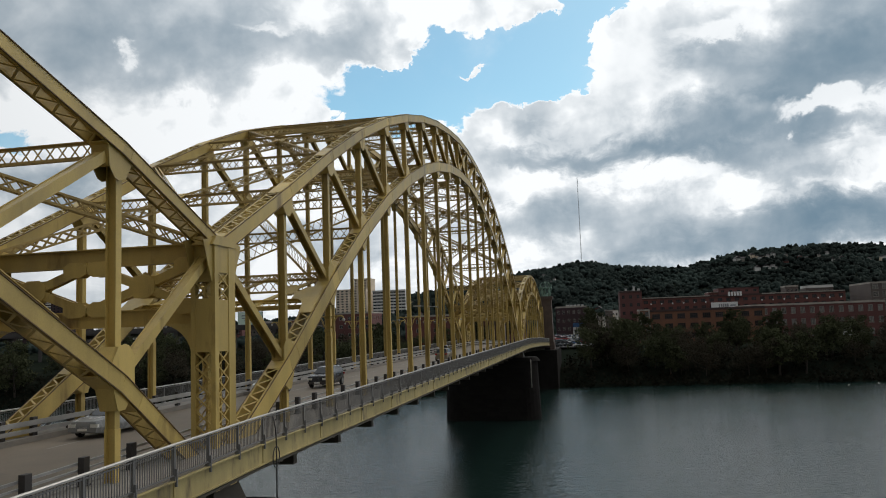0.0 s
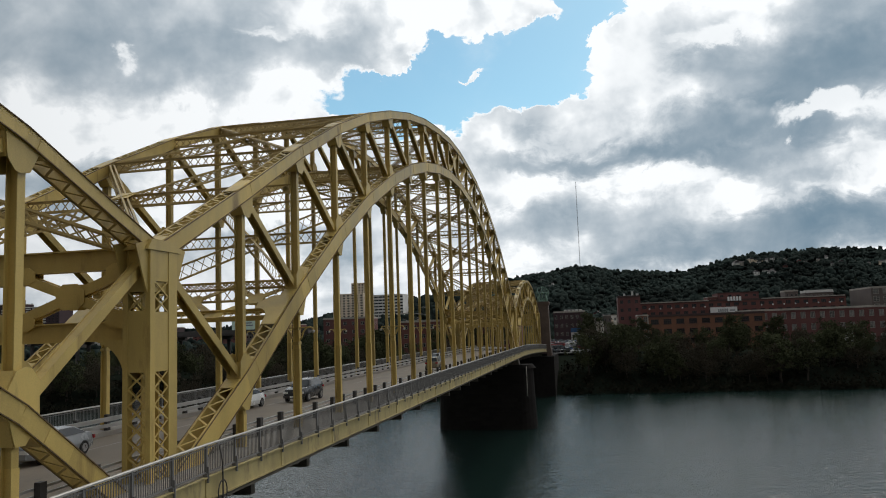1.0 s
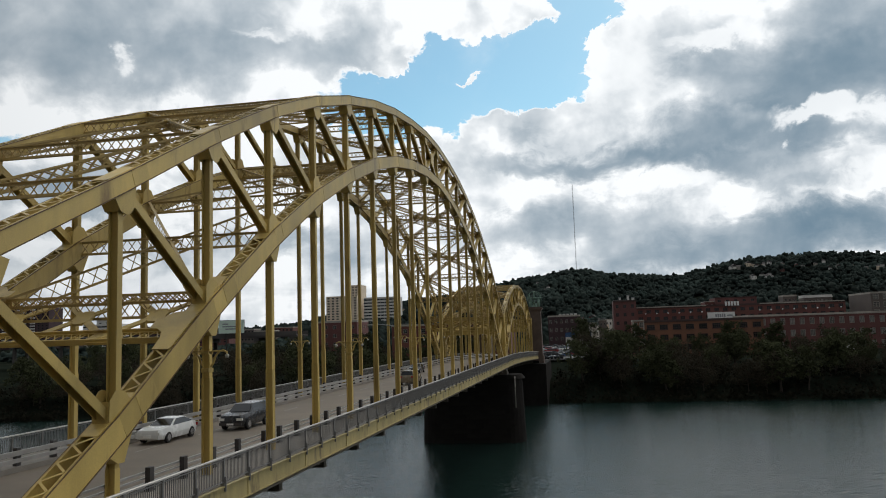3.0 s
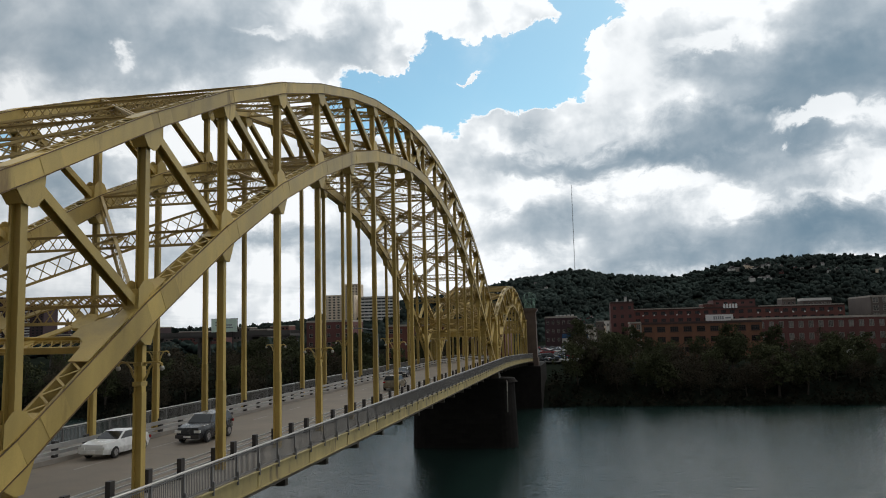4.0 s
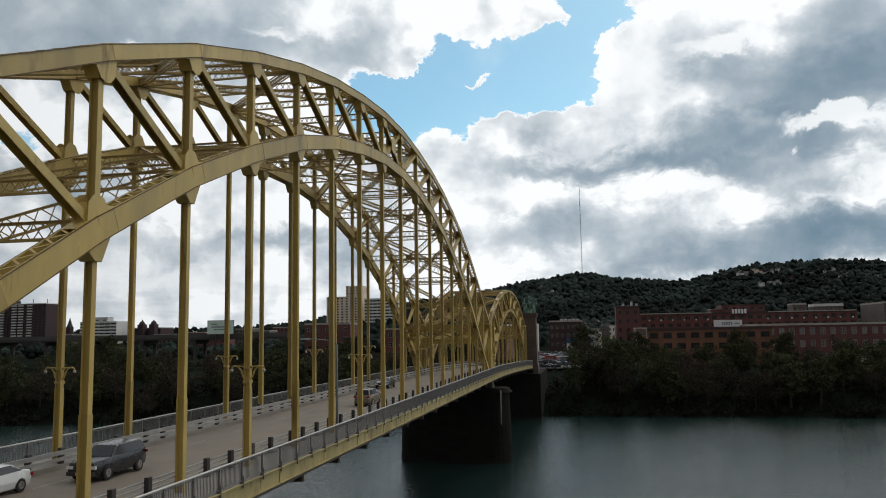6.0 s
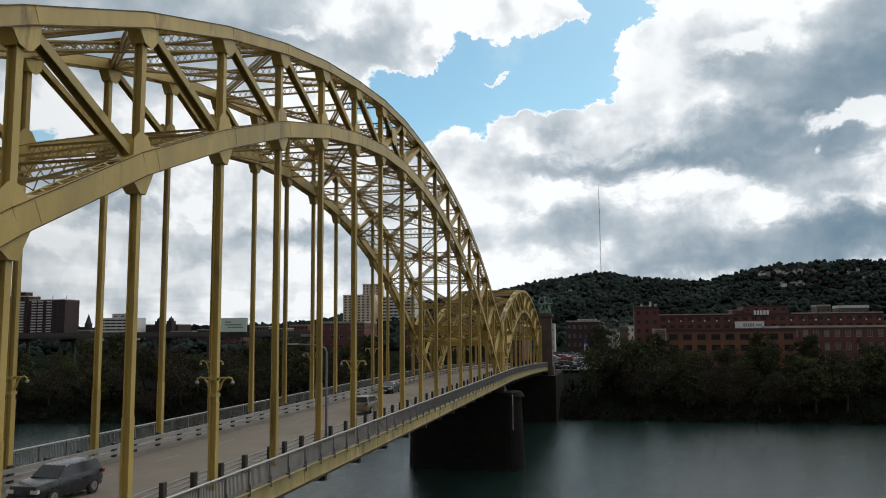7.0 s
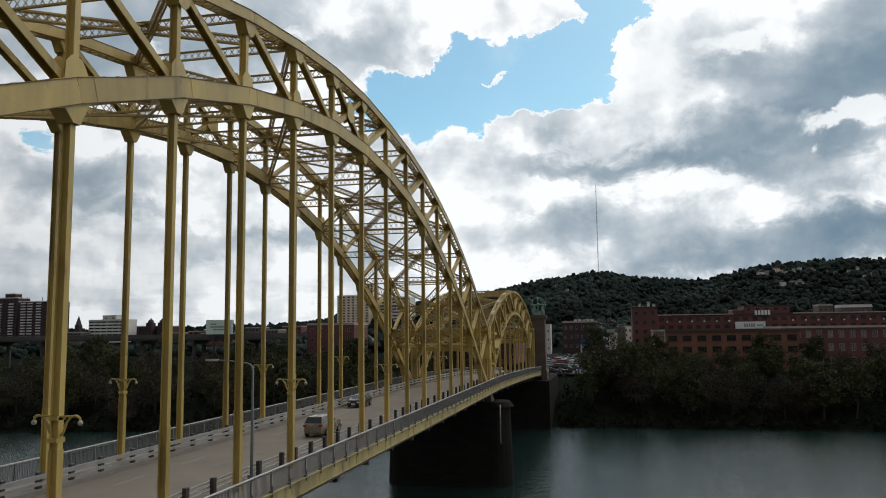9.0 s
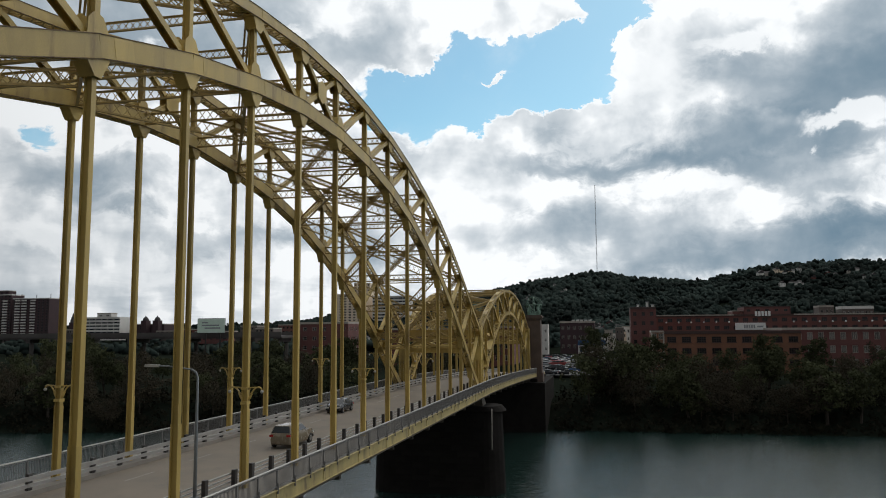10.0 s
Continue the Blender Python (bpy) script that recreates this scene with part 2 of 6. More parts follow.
GREY_RAIL = material("grey_painted_railing", (0.17, 0.165, 0.16), 0.55, 0, 0.15, 1.5, 30, 0.1, (0.16, 0.11, 0.08), 0.68)
GALV = material("galvanised_guard_rail", (0.38, 0.37, 0.35), 0.45, 0.3, 0.15, 1.0, 30, 0.1, (0.25, 0.2, 0.15), 0.68)
DARK_POST = material("dark_guard_post", (0.045, 0.04, 0.038), 0.6, 0, 0.2, 3, 30, 0.1)
CONCRETE_ROAD = material("worn_concrete_roadway", (0.215, 0.178, 0.138), 0.85, 0, 0.16, 0.25, 18, 0.2, (0.13, 0.115, 0.10), 0.6)
SIDEWALK = material("sidewalk_concrete", (0.26, 0.235, 0.205), 0.85, 0, 0.15, 0.5, 18, 0.2, (0.17, 0.15, 0.13), 0.62)
LANE_PAINT = material("worn_lane_paint", (0.30, 0.28, 0.24), 0.7, 0, 0.25, 2.0, 20, 0.1, (0.25, 0.23, 0.2), 0.55)
# much darker brown than the ochre steel above the deck
UNDERSIDE = material("dark_deck_steel", (0.085, 0.07, 0.05), 0.7, 0, 0.3, 1.0, 20, 0.2, (0.04, 0.03, 0.025), 0.6)
# near-black and dull: the piers' shade is carried by the stone colour
STONE = material("shaded_pier_stone", (0.024, 0.021, 0.019), 0.95, 0, 0.3, 0.4, 6, 0.4, (0.014, 0.012, 0.011), 0.55, 1.0, 0.3, 0.1)
PYLON_STONE = material("brown_granite", (0.12, 0.085, 0.07), 0.8, 0, 0.25, 0.5, 8, 0.3, (0.10, 0.07, 0.06), 0.62, 1.0, 0.2)
BRONZE = material("green_patina_bronze", (0.15, 0.24, 0.19), 0.6, 0.2, 0.3, 2.0, 20, 0.2, (0.07, 0.09, 0.07), 0.6)
LAMP_WHITE = material("weathered_white_lamp", (0.40, 0.38, 0.34), 0.4, 0, 0.12, 4, 30, 0.05)
POLE_GREY = material("grey_lamp_pole", (0.22, 0.24, 0.25), 0.45, 0.4, 0.12, 2, 30, 0.05)
BRICK_RED = material("dark_red_brick", (0.165, 0.064, 0.053), 0.85, 0, 0.22, 0.12, 2.5, 0.2, (0.10, 0.04, 0.035), 0.62)
BRICK_DARK = material("dark_plum_brick", (0.060, 0.034, 0.038), 0.85, 0, 0.22, 0.12, 2.5, 0.2, (0.04, 0.025, 0.025), 0.62)
BRICK_ORANGE = material("orange_brown_brick", (0.22, 0.10, 0.060), 0.85, 0, 0.22, 0.15, 2.5, 0.2, (0.12, 0.06, 0.04), 0.62)
BRICK_DEEP = material("deep_maroon_brick", (0.155, 0.064, 0.058), 0.85, 0, 0.25, 0.12, 2.5, 0.2, (0.08, 0.035, 0.03), 0.62)
DARK_TRIM = material("dark_brown_trim", (0.075, 0.045, 0.04), 0.8, 0, 0.2, 0.4, 6, 0.1)
TRIM_STONE = material("pale_stone_trim", (0.42, 0.38, 0.33), 0.8, 0, 0.2, 0.4, 6, 0.1, (0.2, 0.17, 0.15), 0.62)
WHITE_SIGN = material("white_sign_paint", (0.82, 0.82, 0.80), 0.6, 0, 0.06, 0.6, 6, 0.0)
PALE_GREEN = material("pale_green_board", (0.74, 0.88, 0.76), 0.6, 0, 0.08, 0.3, 6, 0.0)
GREY_BAR = material("grey_sign_bars", (0.30, 0.32, 0.33), 0.6, 0, 0.1, 1, 6, 0.0)
# tan raised well above plain concrete; sunlight on the far towers is in it
TAN_CONC = material("sunlit_tan_precast_concrete", (0.84, 0.70, 0.54), 0.85, 0, 0.15, 0.08, 2, 0.1, (0.24, 0.2, 0.17), 0.62)
GREYBROWN = material("grey_brown_cladding", (0.15, 0.125, 0.11), 0.85, 0, 0.2, 0.1, 2, 0.1, (0.08, 0.07, 0.06), 0.62)
WHITE_CONC = material("white_concrete_bands", (0.72, 0.70, 0.66), 0.8, 0, 0.12, 0.1, 2, 0.1, (0.4, 0.38, 0.36), 0.66)
VIADUCT = material("weathered_viaduct_concrete", (0.10, 0.09, 0.085), 0.85, 0, 0.25, 0.1, 3, 0.2, (0.1, 0.09, 0.08), 0.6)
ROOFING = material("dark_roofing", (0.07, 0.065, 0.065), 0.9, 0, 0.3, 0.3, 5, 0.2)
BARK = material("dark_bark", (0.06, 0.047, 0.036), 0.9, 0, 0.3, 2, 12, 0.4)
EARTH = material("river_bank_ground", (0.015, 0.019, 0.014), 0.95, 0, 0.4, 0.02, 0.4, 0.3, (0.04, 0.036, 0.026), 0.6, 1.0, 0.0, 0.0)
ASPHALT = material("lot_asphalt", (0.055, 0.055, 0.055), 0.9, 0, 0.25, 0.1, 6, 0.2, (0.1, 0.1, 0.095), 0.62)
RUBBER = material("black_rubber", (0.02, 0.02, 0.02), 0.8, 0, 0.2, 5, 30, 0.1)
CHROME = material("brushed_wheel_metal", (0.45, 0.45, 0.46), 0.3, 0.9, 0.1, 5, 30, 0.0)
LAMP_GLASS = material("clear_lamp_glass", (0.75, 0.75, 0.72), 0.12, 0, 0.05, 5, 30, 0.0)
TAIL_RED = material("red_tail_lamp", (0.35, 0.02, 0.02), 0.2, 0, 0.1, 5, 30, 0.0)
GLASS_DARK = material("dark_window_glass", (0.025, 0.03, 0.035), 0.08, 0, 0.2, 0.6, 4, 0.0, None, 0.6, 1.0, 0.5)
GLASS_PALE = material("pale_blind_window", (0.30, 0.29, 0.27), 0.25, 0, 0.3, 0.6, 4, 0.0, None, 0.6, 1.0, 0.6)


def leaf_material(name, a, b, lift=0.4, patch=0.0):
    m = bpy.data.materials.new(name)
    m.use_nodes = True
    n, l = m.node_tree.nodes, m.node_tree.links
    p = n["Principled BSDF"]
    g, o = n.new("ShaderNodeNewGeometry"), n.new("ShaderNodeObjectInfo")
    x, y = n.new("ShaderNodeMix"), n.new("ShaderNodeMix")
    for k in (x, y):
        k.data_type = "RGBA"
    x.inputs[6].default_value, x.inputs[7].default_value = (*a, 1), (*b, 1)
    l.new(g.outputs["Random Per Island"], x.inputs[0])
    y.blend_type = "MULTIPLY"
    y.inputs[0].default_value = 1.0
    r = n.new("ShaderNodeMapRange")
    l.new(o.outputs["Random"], r.inputs[0])
    r.inputs[3].default_value = 0.6
    l.new(x.outputs[2], y.inputs[6])
    l.new(r.outputs[0], y.inputs[7])
    col = y.outputs[2]
    if patch:
        # broad stands of darker and lighter trees
        co, nz, rg, mx = (n.new(k) for k in ("ShaderNodeTexCoord", "ShaderNodeTexNoise", "ShaderNodeMapRange", "ShaderNodeMix"))
        nz.inputs["Scale"].default_value, nz.inputs["Detail"].default_value = patch, 4.0
        l.new(co.outputs["Object"], nz.inputs["Vector"])
        l.new(nz.outputs[0], rg.inputs[0])
        for i, v in enumerate((0.36, 0.64, 0.45, 1.5)):
            rg.inputs[i + 1].default_value = v
        mx.data_type, mx.blend_type = "RGBA", "MULTIPLY"
        mx.inputs[0].default_value = 1.0
        l.new(col, mx.inputs[6])
        l.new(rg.outputs[0], mx.inputs[7])
        col = mx.outputs[2]
    l.new(col, p.inputs["Base Color"])
    p.inputs["Roughness"].default_value, p.inputs["Specular IOR Level"].default_value = 0.9, 0.02
    # leaves of a clump bend towards the sky, which softens their facets
    sc, ad, no = (n.new("ShaderNodeVectorMath") for _ in range(3))
    sc.operation, no.operation = "SCALE", "NORMALIZE"
    sc.inputs["Scale"].default_value = 0.55
    ad.inputs[1].default_value = (0, 0, lift)
    l.new(g.outputs["Normal"], sc.inputs[0])
    l.new(sc.outputs[0], ad.inputs[0])
    l.new(ad.outputs[0], no.inputs[0])
    l.new(no.outputs[0], p.inputs["Normal"])
    return m


LEAF = leaf_material("green_leaves", (0.052, 0.058, 0.030), (0.072, 0.078, 0.040))
LEAF_OLIVE = leaf_material("olive_leaves", (0.046, 0.040, 0.028), (0.062, 0.052, 0.036))
# near-black leaves: the shade below the bank trees is put into this colour
LEAF_SCRUB = leaf_material("shaded_scrub_leaves", (0.015, 0.015, 0.010), (0.022, 0.021, 0.014))
# bluish cast of the distance haze is mixed into these leaf colours
LEAF_FAR = leaf_material("hazed_woodland_leaves", (0.034, 0.050, 0.045), (0.048, 0.064, 0.056), 1.0, 0.012)


def water_material():
    m = bpy.data.materials.new("rippled_river_water")
    m.use_nodes = True
    n, l = m.node_tree.nodes, m.node_tree.links
    p = n["Principled BSDF"]
    p.inputs["Base Color"].default_value = (0.013, 0.029, 0.025, 1)
    p.inputs["Roughness"].default_value, p.inputs["IOR"].default_value = 0.05, 1.33
    co = n.new("ShaderNodeTexCoord")
    mp = n.new("ShaderNodeMapping")
    mp.inputs[3].default_value = (1.0, 1.7, 1.0)
    l.new(co.outputs["Object"], mp.inputs[0])
    h = []
    for s, d, w in ((0.45, 2, 0.62), (1.1, 3, 0.95), (2.6, 2, 0.44)):
        t = n.new("ShaderNodeTexNoise")
        t.inputs["Scale"].default_value, t.inputs["Detail"].default_value, t.inputs["Distortion"].default_value = s, d, 0.4
        l.new(mp.outputs[0], t.inputs["Vector"])
        k = n.new("ShaderNodeMath")
        k.operation = "MULTIPLY"
        k.inputs[1].default_value = w
        l.new(t.outputs[0], k.inputs[0])
        if h:
            a = n.new("ShaderNodeMath")
            l.new(h[-1], a.inputs[0])
            l.new(k.outputs[0], a.inputs[1])
            h.append(a.outputs[0])
        else:
            h.append(k.outputs[0])
    bp = n.new("ShaderNodeBump")
    bp.inputs["Strength"].default_value, bp.inputs["Distance"].default_value = 1.0, 0.115
    l.new(h[-1], bp.inputs["Height"])
    l.new(bp.outputs[0], p.inputs["Normal"])
    return m


WATER = water_material()


# ---- mesh building ----
class Build:
    """Collects boxes, plates and bars, then becomes one mesh."""

    def __init__(self):
        self.v, self.f = [], []

    def add(self, verts, faces):
        k = len(self.v)
        self.v += [tuple(p) for p in verts]
        self.f += [tuple(i + k for i in q) for q in faces]
        return self

    def hexa(self, p):
        return self.add(p, [(0, 3, 2, 1), (4, 5, 6, 7), (0, 1, 5, 4), (1, 2, 6, 5), (2, 3, 7, 6), (3, 0, 4, 7)])

    def box(self, x0, x1, y0, y1, z0, z1):
        return self.hexa([(x0, y0, z0), (x1, y0, z0), (x1, y1, z0), (x0, y1, z0), (x0, y0, z1), (x1, y0, z1), (x1, y1, z1), (x0, y1, z1)])

    def bar(self, a, b, w, h, side=(1, 0, 0), off=(0, 0)):
        """A box from a to b: w along the side direction, h across it; off shifts it that way."""
        a, b = Vector(a), Vector(b)
        d = (b - a).normalized()
        s = Vector(side)
        s = (s - d * s.dot(d)).normalized()
        u = s.cross(d)
        a, b = a + s * off[0] + u * off[1], b + s * off[0] + u * off[1]
        s, u = s * (w / 2), u * (h / 2)
        return self.hexa([a - s - u, a + s - u, a + s + u, a - s + u, b - s - u, b + s - u, b + s + u, b - s + u])

    def plate(self, x0, x1, poly):
        """A flat plate across X from a convex outline in (y, z)."""
        k = len(poly)
        v = [(x0, y, z) for y, z in poly] + [(x1, y, z) for y, z in poly]
        f = [tuple(range(k))[::-1], tuple(range(k, 2 * k))] + [(i, (i + 1) % k, k + (i + 1) % k, k + i) for i in range(k)]
        return self.add(v, f)

    def tube(self, pts, radii, sides=8):
        rings = []
        for i, p in enumerate(pts):
            p = Vector(p)
            d = Vector(pts[min(i + 1, len(pts) - 1)]) - Vector(pts[max(i - 1, 0)])
            d = d.normalized() if d.length > 1e-6 else Vector((0, 0, 1))
            s = d.cross(Vector((0.31, 0.2, 0.93)) if abs(d.z) < 0.9 else Vector((1, 0, 0))).normalized()
            u = s.cross(d)
            r = radii[i] if isinstance(radii, (list, tuple)) else radii
            rings.append([p + (s * math.cos(a) + u * math.sin(a)) * r for a in (2 * math.pi * j / sides for j in range(sides))])
        v = [q for ring in rings for q in ring]
        f = [(i * sides + j, i * sides + (j + 1) % sides, (i + 1) * sides + (j + 1) % sides, (i + 1) * sides + j)
             for i in range(len(pts) - 1) for j in range(sides)]
        f += [tuple(range(sides))[::-1], tuple(range((len(pts) - 1) * sides, len(pts) * sides))]
        return self.add(v, f)

    def ball(self, c, r, seg=8, rings=5, squash=1.0):
        v = [(c[0], c[1], c[2] - r * squash)]
        for i in range(1, rings):
            a = math.pi * i / rings - math.pi / 2
            v += [(c[0] + r * math.cos(a) * math.cos(t), c[1] + r * math.cos(a) * math.sin(t), c[2] + r * squash * math.sin(a))
                  for t in (2 * math.pi * j / seg for j in range(seg))]
        v.append((c[0], c[1], c[2] + r * squash))
        f = [(0, 1 + (j + 1) % seg, 1 + j) for j in range(seg)]
        for i in range(rings - 2):
            f += [(1 + i * seg + j, 1 + i * seg + (j + 1) % seg, 1 + (i + 1) * seg + (j + 1) % seg, 1 + (i + 1) * seg + j) for j in range(seg)]
        t, o = len(v) - 1, 1 + (rings - 2) * seg
        f += [(o + j, o + (j + 1) % seg, t) for j in range(seg)]
        return self.add(v, f)

    def mesh(self, name, mat, smooth=False):
        me = bpy.data.meshes.new(name)
        me.from_pydata(self.v, [], self.f)
        me.materials.append(mat)
        if smooth:
            me.polygons.foreach_set("use_smooth", [True] * len(me.polygons))
        me.update()
        return me


def part(name, build, mat, parent, label="", smooth=False):
    """One mesh object under a thing or a part."""
    me = build if isinstance(build, bpy.types.Mesh) else build.mesh(name, mat, smooth)
    ob = new(name, me)
    ob.parent = parent
    return tagged(ob, label)


def thing(name, label, category, group="", kind="", at=(0, 0, 0)):
    ob = new(name)
    ob.location = at
    return tagged(ob, label, category, group, kind)


def setting(name, build, mat, label, category=""):
    return tagged(new(name, build.mesh(name, mat)), label, category, "", "structure")


# ---- the bridge: levels along its axis (Y) ----
P_MAIN, N_MAIN = 7.01, 19
P_SIDE, N_SIDE = 7.05, 10
L_MAIN, L_SIDE = P_MAIN * N_MAIN, P_SIDE * N_SIDE
POST = 0.52                            # the tower posts stand this far outside the main span's end panels
Y_END = L_MAIN + POST + L_SIDE
NEAR_X, FAR_X = -0.05, -12.05          # the two truss planes
TOP_MAIN = [9.0, 12.6, 16.1, 19.27, 21.95, 24.1, 25.83, 27.13, 27.97, 28.5]
LOW_MAIN = [-1.6, 2.6, 7.1, 11.1, 14.55, 17.35, 19.7, 21.4, 22.55, 23.2]


def deck_z(y):
    d = max(0.0, -y, y - L_MAIN)
    return -(0.015 * d + 0.00015 * d * d)


def main_nodes():
    top = [TOP_MAIN[min(k, N_MAIN - k)] - 0.40 for k in range(N_MAIN + 1)]
    low = [LOW_MAIN[min(k, N_MAIN - k)] + 0.6 for k in range(N_MAIN + 1)]
    ys = [k * P_MAIN for k in range(N_MAIN + 1)]
    ys[0], ys[-1] = -POST, L_MAIN + POST
    return ys, top, low


def side_nodes(y0):
    h = L_SIDE / 2
    s = [k * P_SIDE for k in range(N_SIDE + 1)]
    top = [8.66 + 7.85 * (1 - ((q - h) / h) ** 2) for q in s]
    low = [12.25 - 0.0112 * (q - h) ** 2 for q in s]
    return [y0 + q for q in s], top, low


def laced_chord(a, b, w, h, pitch, tie=0.95):
    """A chord member: two flanged webs, zigzag lacing above and below, tie plates at both ends."""
    m, lip = Build(), Build()
    a, b = Vector(a), Vector(b)
    d = (b - a)
    n = d.normalized()
    length = d.length
    for s in (-1, 1):
        m.bar(a, b, 0.05, h, off=(s * (w / 2 - 0.025), 0))
        for e in (-1, 1):
            m.bar(a, b, 0.10, 0.035, off=(s * (w / 2 - 0.05), e * (h / 2 - 0.0175)))
            lip.bar(a, b, 0.05, 0.034, off=(s * (w / 2 + 0.008), e * (h / 2 - 0.0185)))
    u = Vector((1, 0, 0)).cross(n)
    for e in (-1, 1):
        for p in (a + n * tie * 0.5, b - n * tie * 0.5):
            m.bar(p - n * tie * 0.5, p + n * tie * 0.5, w - 0.1, 0.03, off=(0, e * (h / 2 + 0.012)))
        steps = max(2, round((length - 2 * tie) / pitch))
        st = (length - 2 * tie) / steps
        for i in range(steps):
            for c in (-1, 1):
                p = a + n * (tie + st * i) + Vector((c * (w / 2 - 0.1), 0, 0)) + u * e * (h / 2 + 0.004 + 0.014 * (c + 1) / 2)
                q = a + n * (tie + st * (i + 1)) - Vector((c * (w / 2 - 0.1), 0, 0)) + u * e * (h / 2 + 0.004 + 0.014 * (c + 1) / 2)
                if (i + (c > 0)) % 2 == 0:
                    m.bar(p, q, 0.085, 0.016, side=u.cross(q - p))
    return m, lip


def splice(a, b, w, h, at, span):
    """A splice plate on the outer web of a chord."""
    m = Build()
    a, b = Vector(a), Vector(b)
    n = (b - a).normalized()
    p = a + (b - a) * at
    m.bar(p - n * span / 2, p + n * span / 2, 0.016, h - 0.12, off=(w / 2 + 0.004, 0))
    return m


def h_member(a, b, wx, wy, t=0.045, web=0.0):
    """A rolled H member: two flanges facing the two sides of the bridge, a web between."""
    a, b = Vector(a), Vector(b)
    d = (b - a).normalized()
    s = Vector((1, 0, 0))
    u = s.cross(d)
    X, Y, i, j = wx / 2, wy / 2, wx / 2 - t, t / 2
    lo, hi = web * wy - j, web * wy + j
    out = [(-X, -Y), (-i, -Y), (-i, lo), (i, lo), (i, -Y), (X, -Y), (X, Y), (i, Y), (i, hi), (-i, hi), (-i, Y), (-X, Y)]
    v = [p + s * x + u * y for p in (a, b) for x, y in out]
    f = [(q, (q + 1) % 12, 12 + (q + 1) % 12, 12 + q) for q in range(12)]
    for o in (0, 12):
        f += [tuple(o + q for q in r) for r in ((0, 1, 2, 9, 10, 11), (2, 3, 8, 9), (3, 4, 5, 6, 7, 8))]
    return Build().add(v, f)


def lattice(a, b, depth, width, pitch=None, solid_end=0.5):
    """A laced strut: four corner angles, crossed lacing on both upright faces, end plates."""
    m = Build()
    a, b = Vector(a), Vector(b)
    d = b - a
    n = d.normalized()
    s = n.cross(Vector((0, 0, 1))).normalized()
    u = s.cross(n)
    pitch = pitch or depth
    for i in (-1, 1):
        for j in (-1, 1):
            m.bar(a, b, 0.10, 0.03, side=s, off=(i * (width / 2 - 0.05), j * (depth / 2 - 0.015)))
            m.bar(a, b, 0.025, 0.10, side=s, off=(i * (width / 2 - 0.012), j * (depth / 2 - 0.05)))
    k = max(2, round((d.length - 2 * solid_end) / pitch))
    st = (d.length - 2 * solid_end) / k
    for i in (-1, 1):
        o = s * (i * (width / 2 - 0.03))
        for e in (a, b - n * solid_end):
            m.bar(e + o, e + n * solid_end + o, 0.02, depth - 0.04, side=s)
        for q in range(k):
            p0, p1 = a + n * (solid_end + q * st) + o, a + n * (solid_end + (q + 1) * st) + o
            for c in (-1, 1):
                m.bar(p0 + u * c * (depth / 2 - 0.06), p1 - u * c * (depth / 2 - 0.06), 0.018, 0.06, side=s, off=(i * 0.009 * c, 0))
    return m


def flat_lattice(a, b, depth, side, pitch=None):
    """A single plane of crossed lacing between two angles."""
    m = Build()
    a, b = Vector(a), Vector(b)
    d = b - a
    n = d.normalized()
    s = Vector(side)
    s = (s - n * s.dot(n)).normalized()
    u = s.cross(n)
    for j in (-1, 1):
        m.bar(a, b, 0.16, 0.035, side=s, off=(0, j * (depth / 2)))
        m.bar(a, b, 0.03, 0.11, side=s, off=(0, j * (depth / 2 - 0.06)))
    k = max(2, round(d.length / (pitch or depth)))
    for q in range(k):
        p0, p1 = a + d * (q / k), a + d * ((q + 1) / k)
        for c in (-1, 1):
            m.bar(p0 + u * c * depth / 2, p1 - u * c * depth / 2, 0.016, 0.05, side=s, off=(0.01 * c, 0))
    return m


def gusset(y, z, x, w, poly, edges=()):
    """Twin gusset plates on a chord's webs, closed by a bent flange plate along the edges named."""
    m = Build()
    for s in (-1, 1):
        x0 = x + s * (w / 2 - 0.07)
        m.plate(x0 - 0.014, x0 + 0.014, [(y + p, z + q) for p, q in poly])
    for i in edges:
        (p, q), (r, t) = poly[i], poly[(i + 1) % len(poly)]
        m.bar((x, y + p, z + q), (x, y + r, z + t), w - 0.2, 0.03)
    return m


